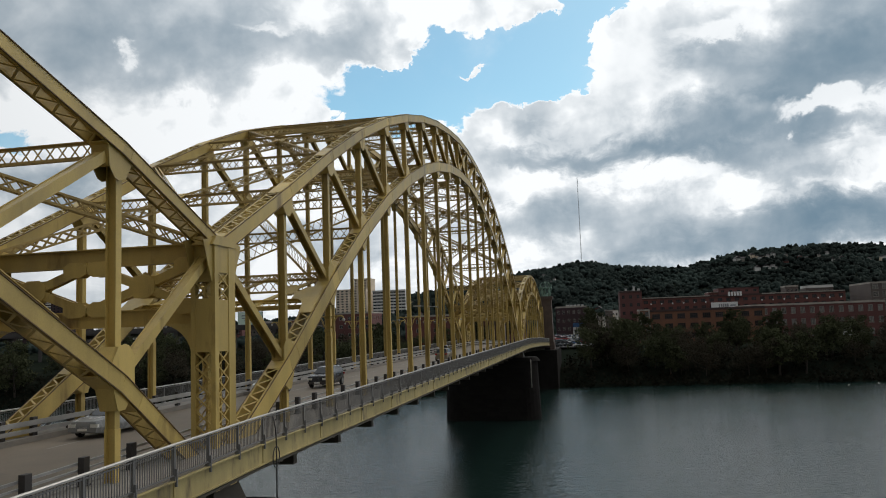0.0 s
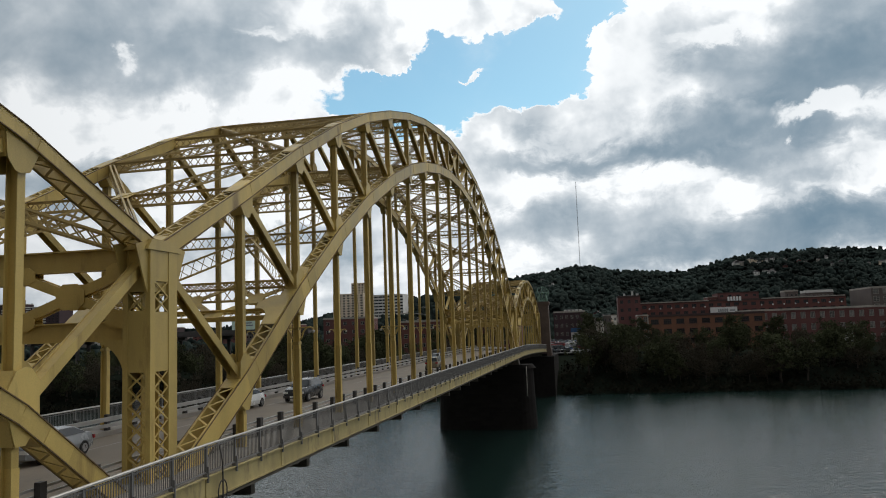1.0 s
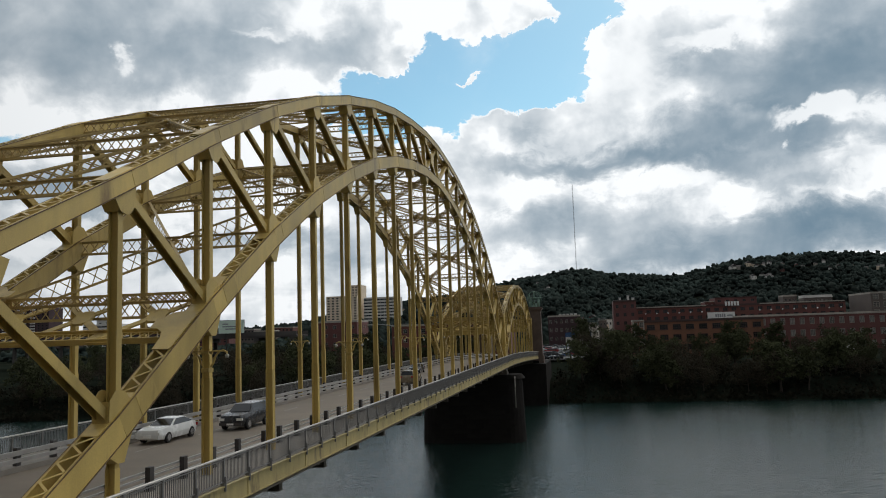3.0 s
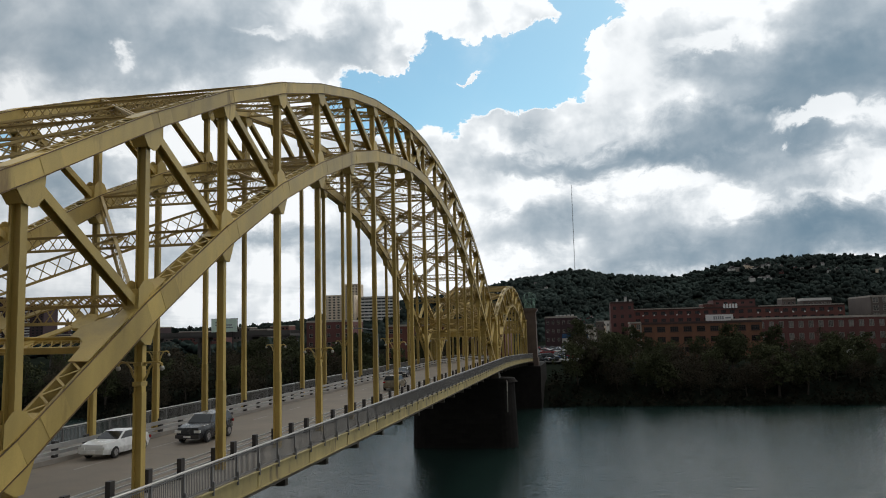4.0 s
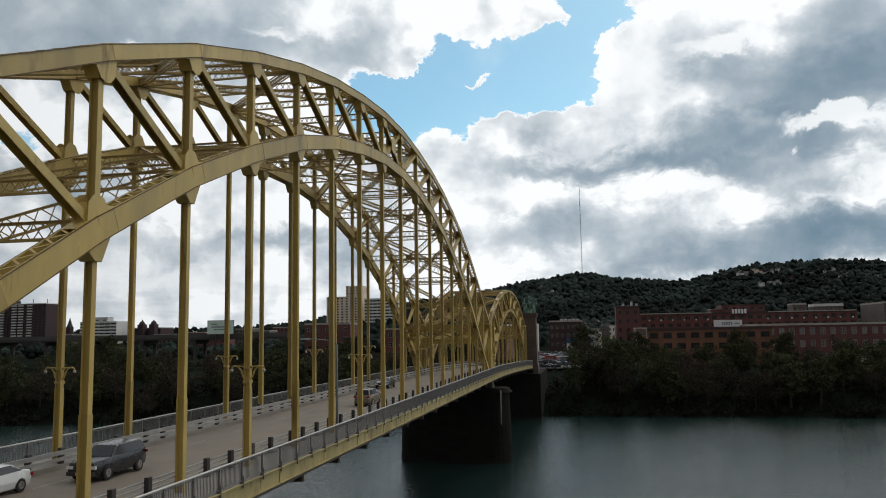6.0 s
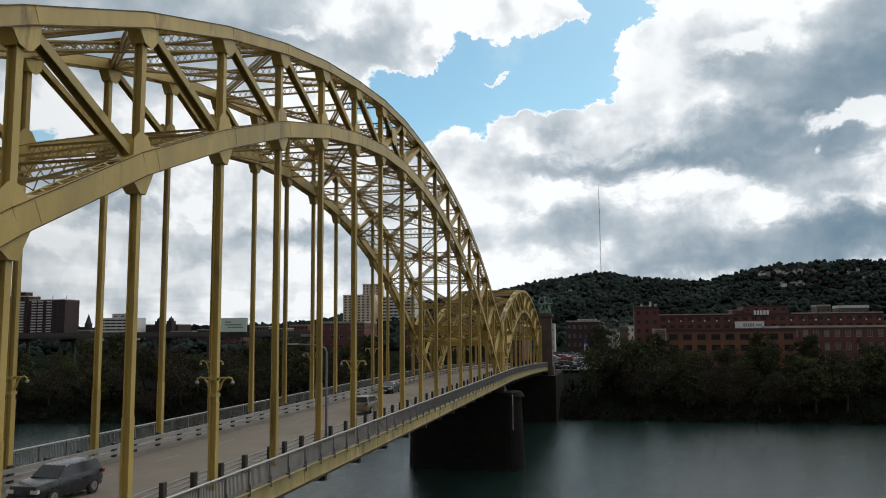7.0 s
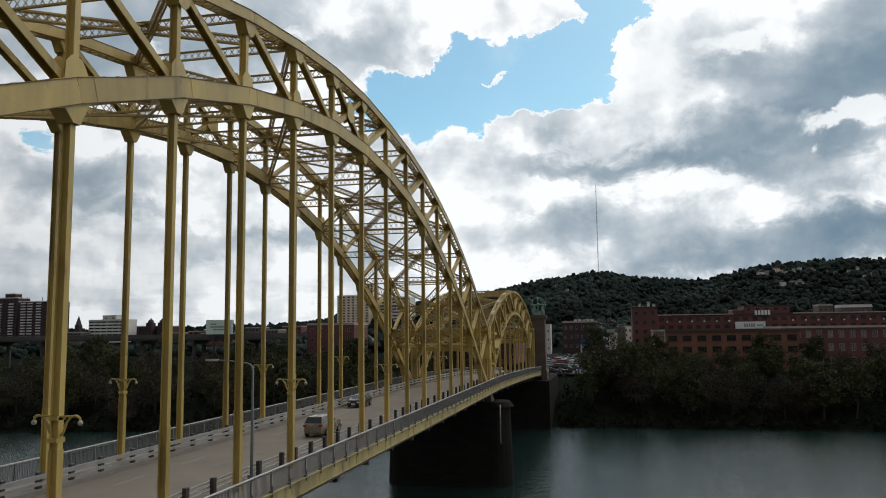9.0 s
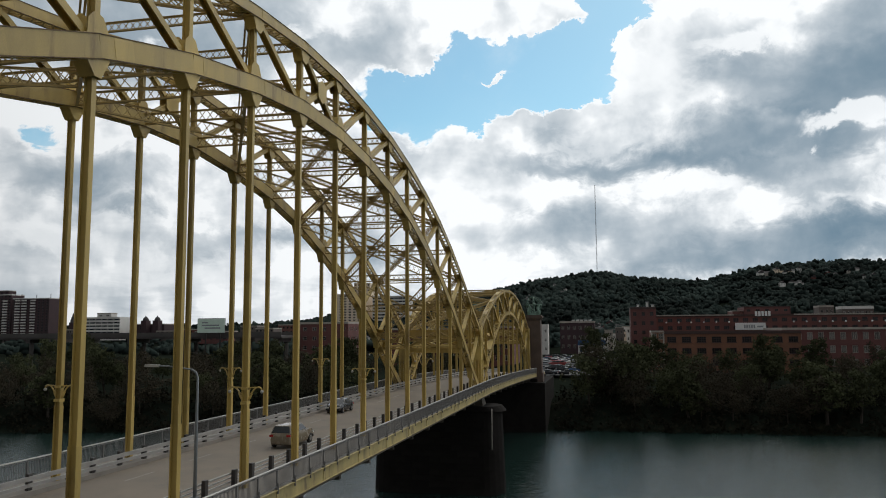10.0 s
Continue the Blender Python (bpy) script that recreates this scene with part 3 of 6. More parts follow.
def arch_span(label, ys, top, low, first_low, ht=0.70, hb=1.02):
    span = thing("arch_span", label, "bridge span", "steel arch spans")
    n = len(ys) - 1
    half = n // 2
    wt, wb = 0.78, 0.80
    for x in (NEAR_X, FAR_X):
        for k in range(n):
            a, b = (x, ys[k], top[k]), (x, ys[k + 1], top[k + 1])
            m, lip = laced_chord(a, b, wt, ht, 0.44)
            c = part("top_chord", m, STEEL, span)
            part("flange_edge", lip, SHADED_EDGE, c, "dark flange edges, shadow line and grime in the colour")
            part("splice_plate", splice(a, b, wt, ht, 0.14, 1.1), STEEL, c)
            a, b = (x, ys[k], low[k]), (x, ys[k + 1], low[k + 1])
            m, lip = laced_chord(a, b, wb, hb, 0.46, 1.3)
            c = part("bottom_chord", m, STEEL, span)
            part("flange_edge", lip, SHADED_EDGE, c, "dark flange edges, shadow line and grime in the colour")
            part("splice_plate", splice(a, b, wb, hb, 0.22, 1.3), STEEL, c)
        for k in range(1, n):
            y, zt, zl = ys[k], top[k], low[k]
            part("upright", h_member((x, y, zl + 0.2), (x, y, zt - 0.2), 0.40, 0.32), STEEL, span)
            left = k <= half
            s = 1 if left else -1
            # gussets reach towards the diagonal on each chord
            g = (top[k + s] - zt) / (ys[k + s] - y) if 0 <= k + s <= n else 0
            gb = (low[k + s] - zl) / (ys[k + s] - y)
            tz, bz = -ht / 2 + 0.06, hb / 2 - 0.06
            part("gusset_plate", gusset(y, zt, x, wt, [(-0.62 * s, tz - 0.62 * s * g), (-0.2 * s, -1.1), (0.2 * s, -1.2), (0.42 * s, -1.14), (0.72 * s, -0.80), (0.80 * s, tz + 0.8 * s * g)], (0, 4)), STEEL, span)
            part("gusset_plate", gusset(y, zl, x, wb, [(0.62 * s, bz + 0.62 * s * gb), (0.2 * s, 1.25), (-0.2 * s, 1.34), (-0.42 * s, 1.28), (-0.72 * s, 0.95), (-0.76 * s, bz - 0.76 * s * gb)], (0, 4)), STEEL, span)
            if zl > deck_z(y) + 1.6:
                part("hanger_gusset", gusset(y, zl, x, wb, [(-0.78 * hb, -0.45 * hb - 0.78 * hb * gb), (-0.2, -0.2 - 1.08 * hb), (0.2, -0.2 - 1.08 * hb), (0.78 * hb, -0.45 * hb + 0.78 * hb * gb)], (0, 2)), STEEL, span)
                h = part("hanger", h_member((x, y, deck_z(y) - 0.6), (x, y, zl - 0.4), 0.36, 0.28), STEEL, span)
                part("sleeve", h_member((x, y, deck_z(y) - 0.2), (x, y, min(zl - 1.5, deck_z(y) + 4.5)), 0.40, 0.32, 0.05), STEEL, h)
        for k in range(n):
            # diagonals fall towards mid-span; the middle panel is crossed
            if k < half:
                pairs = [((ys[k], top[k]), (ys[k + 1], low[k + 1]))]
            elif k > n - 1 - half:
                pairs = [((ys[k + 1], top[k + 1]), (ys[k], low[k]))]
            else:
                pairs = [((ys[k], top[k]), (ys[k + 1], low[k + 1])), ((ys[k + 1], top[k + 1]), (ys[k], low[k]))]
            for (ya, za), (yb, zb) in pairs:
                q = 0.3 / max(0.1, abs(yb - ya))
                part("diagonal", h_member((x, ya + (yb - ya) * 0.06, za + (zb - za) * 0.06), (x, yb - (yb - ya) * 0.05, zb - (zb - za) * 0.05), 0.42 if len(pairs) == 1 else 0.38, 0.36, 0.045, 0.36 if yb > ya else -0.36), STEEL, span)
            if len(pairs) == 2:
                part("gusset_plate", gusset((ys[k] + ys[k + 1]) / 2, (top[k] + top[k + 1] + low[k] + low[k + 1]) / 4, x, 0.7,
                     [(-0.8, -0.5), (0, -0.85), (0.8, -0.5), (0.8, 0.5), (0, 0.85), (-0.8, 0.5)]), STEEL, span)
    # bracing between the two trusses
    x0, x1 = NEAR_X - 0.3, FAR_X + 0.3
    for k in range(1, n):
        y = ys[k]
        part("top_strut", flat_lattice((x0, y, top[k]), (x1, y, top[k]), 0.62, (0, 1, 0), 0.50), STEEL_BACKLIT, span)
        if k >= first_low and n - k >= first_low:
            part("bottom_strut", flat_lattice((x0, y, low[k]), (x1, y, low[k]), 0.78, (0, 1, 0), 0.60), STEEL_BACKLIT, span)

    def bays(lo, hi):
        """Crossed bays two panels long from both ends; an odd panel is left in the middle."""
        ends, i, j = [], lo, hi
        while j - i >= 4:
            ends += [(i, i + 2), (j - 2, j)]
            i, j = i + 2, j - 2
        return ends + [(i, j)]
    for lev, lo, box in ((top, 0, True), (low, first_low, False)):
        for i, j in bays(lo, n - lo):
            a, b = Vector((x0, ys[i], lev[i])), Vector((x1, ys[j], lev[j]))
            c, d = Vector((x1, ys[i], lev[i])), Vector((x0, ys[j], lev[j]))
            for p, q in ((a, b), (c, d)):
                if box:
                    part("lateral_brace", lattice(p, q, 0.56, 0.34, 0.55), STEEL_BACKLIT, span)
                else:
                    part("lateral_brace", flat_lattice(p, q, 0.90, (p[1] - q[1], q[0] - p[0], 0), 0.72), STEEL_BACKLIT, span)
            g, mid = Build(), (a + b) / 2
            run = Vector((0, ys[j] - ys[i], lev[j] - lev[i])).normalized()
            g.bar(mid - run * 0.5 + Vector((0, 0, 0.3)), mid + run * 0.5 + Vector((0, 0, 0.3)), 0.9, 0.03)
            part("gusset_plate", g, STEEL, span)
    # portal in the sloping plane of the bottom chord at each end
    for e in (0, 1):
        i0, i1 = (first_low - 1, first_low) if e == 0 else (n - first_low + 1, n - first_low)
        ya, za, yb, zb = ys[i0], low[i0], ys[i1], low[i1]

        def on(f, x, up=0.0):
            return Vector((x, ya + (yb - ya) * f, za + (zb - za) * f + up))
        f0, f1 = 0.73, 1.13
        for x in (NEAR_X, FAR_X):
            inward = -1 if x == NEAR_X else 1
            along = (on(1, 0) - on(0, 0)).normalized()
            out = Vector((1, 0, 0)).cross(along) * (1 if e == 0 else -1)
            for fc, shape in ((f0, ((-2.0, -0.38), (-2.0, 0.40), (-1.15, 0.46), (-0.68, 0.64), (-0.42, 0.95), (-0.38, 1.35), (0.38, 1.35), (0.50, 1.10), (0.85, 0.85), (0.95, 0.45), (0.95, -0.38))),
                              (f1, ((-0.7, -0.38), (-0.7, 0.42), (-0.6, 0.70), (-0.32, 0.85), (-0.28, 1.25), (0.28, 1.25), (0.32, 0.75), (0.75, 0.42), (0.75, -0.38)))):
                k = len(shape)
                v = [on(fc, x + inward * q) + along * p + out * (hb / 2 + lift) for lift in (0.07, 0.10) for p, q in shape]
                fl = Build().add(v, [tuple(range(k)), tuple(range(2 * k - 1, k - 1, -1))] + [(a, (a + 1) % k, k + (a + 1) % k, k + a) for a in range(k)])
                part("flared_plate", fl, STEEL, span)
        beam = flat_lattice(on(f0, x0), on(f0, x1), 0.74, (on(1, 0) - on(0, 0)).cross(Vector((1, 0, 0))), 0.42)
        for q in (-0.37, 0.37):
            beam.bar(on(f0, x0), on(f0, x1), 0.05, 0.30, side=(on(1, 0) - on(0, 0)), off=(q, 0))
        part("portal_beam", beam, STEEL, span)
        part("portal_strut", lattice(on(f1, x0), on(f1, x1), 0.5, 0.5, 0.45), STEEL_BACKLIT, span)
        for j in range(3):
            xa, xb = x0 + (x1 - x0) * j / 3, x0 + (x1 - x0) * (j + 1) / 3
            xm = (xa + xb) / 2
            w = Build()
            for (fa, xs), (fb, xe) in (((f0, xa), (f1, xb)), ((f0, xb), (f1, xa))):
                w.bar(on(fa, xs), on(fb, xe), 0.34, 0.07, side=(on(1, 0) - on(0, 0)))
            c = on((f0 + f1) / 2, xm)
            along = (on(1, 0) - on(0, 0)).normalized()
            for wid, q in ((0.5, 0.55), (0.72, 0.45), (0.95, 0.3)):
                w.bar(c - along * q, c + along * q, wid, 0.12 - wid * 0.01)
            w.bar(on(f0, xa + (xb - xa) * 0.86), on(f0, xb + (xb - xa) * 0.14), 0.95, 0.036, side=along)
            part("portal_brace", w, STEEL, span)
    return span


def laced_face(m, p, right, up_dir, w, h, pitch, t=0.02):
    """Crossed lacing on a rectangle whose lower left corner is p."""
    p, r, u = Vector(p), Vector(right), Vector(up_dir)
    k = max(1, round(h / pitch))
    nrm = r.cross(u)
    for i in range(k):
        a, b = p + u * (h * i / k), p + u * (h * (i + 1) / k)
        m.bar(a, b + r * w, t, 0.065, side=nrm)
        m.bar(a + r * w, b, t, 0.065, side=nrm, off=(0.015, 0))


def portal_tower(y, base):
    """The pair of laced posts over a pier with the braced portal between them."""
    tw = thing("portal_tower", "ochre steel portal tower with laced posts and cross-braced beams", "bridge tower", "portal towers")
    dy, dx = 0.92, 0.56
    z0, z1 = base - 1.6, 9.0
    for x in (NEAR_X, FAR_X):
        post = Build()
        for sx in (-1, 1):
            for sy, leg in ((-1, 0.16), (1, 0.30)):
                cx, cy = x + sx * (dx - 0.10), y + sy * (dy - leg)
                post.box(cx - 0.10, cx + 0.10, cy - leg, cy + leg, z0, z1 - 0.2)
        post.box(x - 0.03, x + 0.03, y - dy + 0.33, y + dy - 0.61, z0, z1 - 0.4)
        post.box(x - dx + 0.21, x + dx - 0.21, y - 0.03, y + 0.03, z0, z1 - 0.4)
        # middle stiffener, solid plates between laced windows
        for sx in (-1, 1):
            xx = x + sx * (dx - 0.045)
            for za, zb in ((base + 4.15, base + 6.35), (base + 7.5, z1 - 0.15)):
                post.box(xx - 0.02, xx + 0.02, y - dy + 0.32, y + dy - 0.60, za, zb)
            for za, zb in ((z0 + 0.3, base + 4.15), (base + 6.35, base + 7.5)):
                laced_face(post, (xx, y - dy + 0.32, za), (0, 1, 0), (0, 0, 1), 2 * dy - 0.92, zb - za, 0.6)
        for sy in (-1, 1):
            yy = y + sy * (dy - 0.045)
            for za, zb in ((base + 4.15, base + 6.4), (base + 7.1, z1 - 0.15)):
                post.box(x - dx + 0.2, x + dx - 0.2, yy - 0.02, yy + 0.02, za, zb)
            for za, zb in ((z0 + 0.3, base + 4.15), (base + 6.4, base + 7.1)):
                laced_face(post, (x - dx + 0.2, yy, za), (1, 0, 0), (0, 0, 1), 2 * dx - 0.4, zb - za, 0.6)
        p = part("post", post, STEEL, tw)
        cap = Build()
        cap.hexa([(x - 0.6, y - 1.15, z1 - 0.35), (x + 0.6, y - 1.15, z1 - 0.35), (x + 0.6, y + 1.15, z1 - 0.35), (x - 0.6, y + 1.15, z1 - 0.35),
                  (x - 0.58, y - 0.8, z1 + 0.06), (x + 0.58, y - 0.8, z1 + 0.06), (x + 0.58, y + 0.8, z1 + 0.06), (x - 0.58, y + 0.8, z1 + 0.06)])
        cap.plate(x + 0.40, x + 0.46, [(y - 1.7, z1 - 0.2), (y - 1.0, z1 - 1.9), (y + 1.0, z1 - 1.9), (y + 1.7, z1 - 0.2), (y + 0.8, z1 - 0.02), (y - 0.8, z1 - 0.02)])
        cap.plate(x - 0.46, x - 0.40, [(y - 1.7, z1 - 0.2), (y - 1.0, z1 - 1.9), (y + 1.0, z1 - 1.9), (y + 1.7, z1 - 0.2), (y + 0.8, z1 - 0.02), (y - 0.8, z1 - 0.02)])
        part("cap", cap, STEEL, p)
    xa, xb = NEAR_X - dx, FAR_X + dx
    for zc, h in ((base + 8.45, 0.78), (base + 5.7, 0.70)):
        g = Build()
        g.box(xb, xa, y - 0.03, y + 0.03, zc - h / 2, zc + h / 2)
        for e in (-1, 1):
            g.box(xb, xa, y - 0.24, y + 0.24, zc + e * h / 2 - 0.025, zc + e * h / 2 + 0.025)
        part("portal_beam", g, STEEL, tw)
    for j in range(2):
        x0, x1 = xa + (xb - xa) * j / 2, xa + (xb - xa) * (j + 1) / 2
        br = Build()
        for p, q in (((x0, y, base + 6.05), (x1, y, base + 8.1)), ((x1, y, base + 6.05), (x0, y, base + 8.1))):
            for s in (-1, 1):
                br.bar(p, q, 0.12, 0.38, side=(0, 1, 0), off=(s * 0.15, 0))
        xm = (x0 + x1) / 2
        for s in (-1, 1):
            yy = y + s * 0.23
            for cx, cz, rx, rz in ((xm, base + 7.07, 0.62, 0.5), (x0 - 0.6, base + 7.95, 0.58, 0.34), (x0 - 0.6, base + 6.15, 0.58, 0.34), (x1 + 0.6, base + 7.95, 0.58, 0.34), (x1 + 0.6, base + 6.15, 0.58, 0.34)):
                br.add([(cx + rx * a, yy + 0.012 * k, cz + rz * b) for k in (-1, 1) for a, b in ((-1, -0.5), (-0.5, -1), (0.5, -1), (1, -0.5), (1, 0.5), (0.5, 1), (-0.5, 1), (-1, 0.5))],
                       [tuple(range(8)), tuple(range(15, 7, -1))] + [(i, i + 8, (i + 1) % 8 + 8, (i + 1) % 8) for i in range(8)])
        part("cross_brace", br, STEEL, tw)
    for x, s in ((xa, -1), (xb, 1)):
        # curved knee under the lower beam
        kn, r = Build(), 1.5
        arc = [(r - r * math.cos(a), -r + r * math.sin(a)) for a in (math.pi / 2 * i / 8 for i in range(9))]
        zt, k = base + 5.36, len(arc) + 1
        rim = [(x, zt)] + [(x + s * p, zt + q) for p, q in arc]
        kn.add([(a, yk, c) for yk in (y - 0.83, y + 0.33) for a, c in rim],
               [tuple(range(k)), tuple(range(2 * k - 1, k - 1, -1))] + [(i, (i + 1) % k, k + (i + 1) % k, k + i) for i in range(k)])
        part("knee_bracket", kn, STEEL, tw)
    return tw


arch_span("long ochre steel trussed arch over the river, weathered paint", *main_nodes(), 2)
arch_span("shorter ochre trussed arch reaching the far bank", *side_nodes(L_MAIN + POST), 2, 0.52, 0.64)
arch_span("shorter ochre trussed arch on the near shore side", *side_nodes(-L_SIDE - POST), 2, 0.52, 0.64)
for yy in (-POST, L_MAIN + POST, Y_END):
    portal_tower(yy, 0.0)

# ---- deck ----
Y_LIST = sorted({*(-L_SIDE + L_SIDE * i / 12 for i in range(13)), *(L_MAIN * i / 19 for i in range(20)), *(L_MAIN + L_SIDE * i / 12 for i in range(13)), -L_SIDE - 60, Y_END + 25})


def strip(m, x0, x1, z0, z1, ya=None, yb=None):
    """A ribbon of the deck's section along the whole bridge."""
    ys = [q for q in Y_LIST if (ya is None or q >= ya) and (yb is None or q <= yb)]
    for a, b in zip(ys, ys[1:]):
        da, db = deck_z(a), deck_z(b)
        m.hexa([(x0, a, da + z0), (x1, a, da + z0), (x1, b, db + z0), (x0, b, db + z0), (x0, a, da + z1), (x1, a, da + z1), (x1, b, db + z1), (x0, b, db + z1)])
    return m


ROAD_A, ROAD_B = -1.15, -10.97
setting("road", strip(Build(), ROAD_B, ROAD_A, -0.3, 0.0), CONCRETE_ROAD, "worn concrete bridge roadway with patches and tyre marks", "road")
for i, (xa, xb) in enumerate(((ROAD_A, 1.85), (-13.97, ROAD_B))):
    setting("pavement_%d" % (i + 1), strip(Build(), xa, xb, -0.2, 0.2), SIDEWALK, "raised concrete footway beside the roadway", "pavement")
lines = Build()
for q in range(-18, 55):
    y = q * 3.6
    if -L_SIDE < y < Y_END and q % 2 == 0:
        za, zb = deck_z(y), deck_z(y + 3.0)
        for x in (-3.6, -8.5):
            lines.hexa([(x - 0.06, y, za + 0.003), (x + 0.06, y, za + 0.003), (x + 0.06, y + 3, zb + 0.003), (x - 0.06, y + 3, zb + 0.003),
                        (x - 0.06, y, za + 0.006), (x + 0.06, y, za + 0.006), (x + 0.06, y + 3, zb + 0.006), (x - 0.06, y + 3, zb + 0.006)])
tagged(setting("lane_marking", lines, LANE_PAINT, "faded painted lane lines on the roadway", "marking"))

frame_steel = thing("deck_framing", "dark floor beams and stringers under the bridge deck", "bridge deck", "", "structure")
beam_ys = [k * P_MAIN for k in range(N_MAIN + 1)] + [L_MAIN + k * P_SIDE for k in range(1, N_SIDE + 1)] + [-k * P_SIDE for k in range(1, N_SIDE + 1)]
fb = Build()
fb.box(-12.6, 0.5, -0.22, 0.22, -1.9, -0.32)
fb.box(-12.6, 0.5, -0.30, 0.30, -1.93, -1.88)
for s in (0, 1):
    xi, xo = (0.5, 1.8) if s == 0 else (-12.6, -13.9)
    fb.hexa([(min(xi, xo), -0.2, -1.2 if s == 0 else -0.62), (max(xi, xo), -0.2, -0.62 if s == 0 else -1.2), (max(xi, xo), 0.2, -0.62 if s == 0 else -1.2), (min(xi, xo), 0.2, -1.2 if s == 0 else -0.62),
             (min(xi, xo), -0.2, -0.24), (max(xi, xo), -0.2, -0.24), (max(xi, xo), 0.2, -0.24), (min(xi, xo), 0.2, -0.24)])
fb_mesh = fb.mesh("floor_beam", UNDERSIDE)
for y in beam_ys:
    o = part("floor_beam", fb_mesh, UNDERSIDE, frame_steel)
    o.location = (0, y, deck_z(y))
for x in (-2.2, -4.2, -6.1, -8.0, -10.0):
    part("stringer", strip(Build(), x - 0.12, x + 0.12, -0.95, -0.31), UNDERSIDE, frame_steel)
blk = Build()
blk.box(1.2, 1.94, -0.15, 0.15, -0.92, -0.70)
blk_mesh = blk.mesh("bracket_end", UNDERSIDE)
for i in range(int((Y_END + L_SIDE) / (P_MAIN / 3))):
    y = -L_SIDE + i * P_MAIN / 3
    if i % 3 == 1:
        o = part("bracket_end", blk_mesh, UNDERSIDE, frame_steel)
        o.location = (0, y, deck_z(y))

for xo, s in ((1.86, 1), (-13.98, -1)):
    fg = thing("fascia_girder", "ochre painted fascia girder with rust stains along the deck edge", "girder", "fascia girders")
    part("web", strip(Build(), min(xo, xo + 0.05 * s), max(xo, xo + 0.05 * s), -0.66, 0.12), FASCIA, fg)
    part("top_flange", strip(Build(), min(xo - 0.1 * s, xo + 0.16 * s), max(xo - 0.1 * s, xo + 0.16 * s), 0.12, 0.17), FASCIA, fg)
    part("bottom_flange", strip(Build(), min(xo - 0.1 * s, xo + 0.14 * s), max(xo - 0.1 * s, xo + 0.14 * s), -0.71, -0.66), FASCIA, fg)
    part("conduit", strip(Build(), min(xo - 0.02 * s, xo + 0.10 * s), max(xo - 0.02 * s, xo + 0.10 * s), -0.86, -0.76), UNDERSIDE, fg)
    sm = Build()
    sm.box(min(xo, xo + 0.09 * s), max(xo, xo + 0.09 * s), -0.04, 0.04, -0.65, 0.11)
    sm = sm.mesh("stiffener", FASCIA)
    for y in beam_ys:
        o = part("stiffener", sm, FASCIA, fg)
        o.location = (0, y, deck_z(y))


# ---- footway railings ----
def bay_pose(x, y0, y1, lift=0.0):
    za, zb = deck_z(y0) + lift, deck_z(y1) + lift
    return Matrix.Translation((x, y0, za)) @ Matrix.Rotation(math.atan2(zb - za, y1 - y0), 4, "X")


BAY = P_MAIN / 3
tr = Build()
tr.add([(0.06 * a, y, 1.13 + 0.05 * b) for y in (0.0, BAY + 0.01) for a, b in ((-1, -0.6), (1, -0.6), (1, 0.4), (0.5, 1), (-0.5, 1), (-1, 0.4))],
       [(5, 4, 3, 2, 1, 0), (6, 7, 8, 9, 10, 11)] + [(i, (i + 1) % 6, (i + 1) % 6 + 6, i + 6) for i in range(6)])
TOPRAIL = tr.mesh("top_rail", GALV)
po = Build()
po.box(-0.045, 0.045, -0.045, 0.045, 0.0, 1.10)
po.box(-0.09, 0.09, -0.09, 0.09, -0.04, 0.10)
po.box(0.04, 0.12, -0.03, 0.03, -0.25, 0.35)
RPOST = po.mesh("rail_post", GREY_RAIL)
for x, side in ((1.92, 1), (-14.02, -1)):
    for ya, yb, lab in ((-L_SIDE, 0, "near side span"), (0, L_MAIN, "main span"), (L_MAIN, Y_END + 14, "far side span")):
        rl = thing("footway_railing", "grey steel footway railing with close pickets along the " + lab, "railing", "footway railings")
        k = round((yb - ya) / BAY)
        bars = Build()
        for i in range(k):
            y0, y1 = ya + (yb - ya) * i / k, ya + (yb - ya) * (i + 1) / k
            za, zb = deck_z(y0) + 0.2, deck_z(y1) + 0.2
            bars.bar((x, y0 + 0.05, za + 0.125), (x, y1 - 0.03, zb + 0.125), 0.05, 0.05)
            bars.bar((x, y0 + 0.05, za + 1.02), (x, y1 - 0.03, zb + 1.02), 0.044, 0.04)
            for q in range(17):
                g = (0.11 + q * (BAY - 0.2) / 16.4) / BAY
                yq, zq = y0 + (y1 - y0) * g, za + (zb - za) * g
                bars.box(x - 0.012, x + 0.012, yq - 0.015, yq + 0.015, zq + 0.14, zq + 1.07)
            for nm, me in (("top_rail", TOPRAIL), ("rail_post", RPOST)):
                o = part(nm, me, GREY_RAIL, rl)
                o.matrix_basis = bay_pose(x, y0, y1, 0.2) @ (Matrix.Diagonal((side, 1, 1, 1)) if nm == "rail_post" else Matrix.Identity(4))
        tagged(part("picketing", bars, GREY_RAIL, rl), kind="stuff")

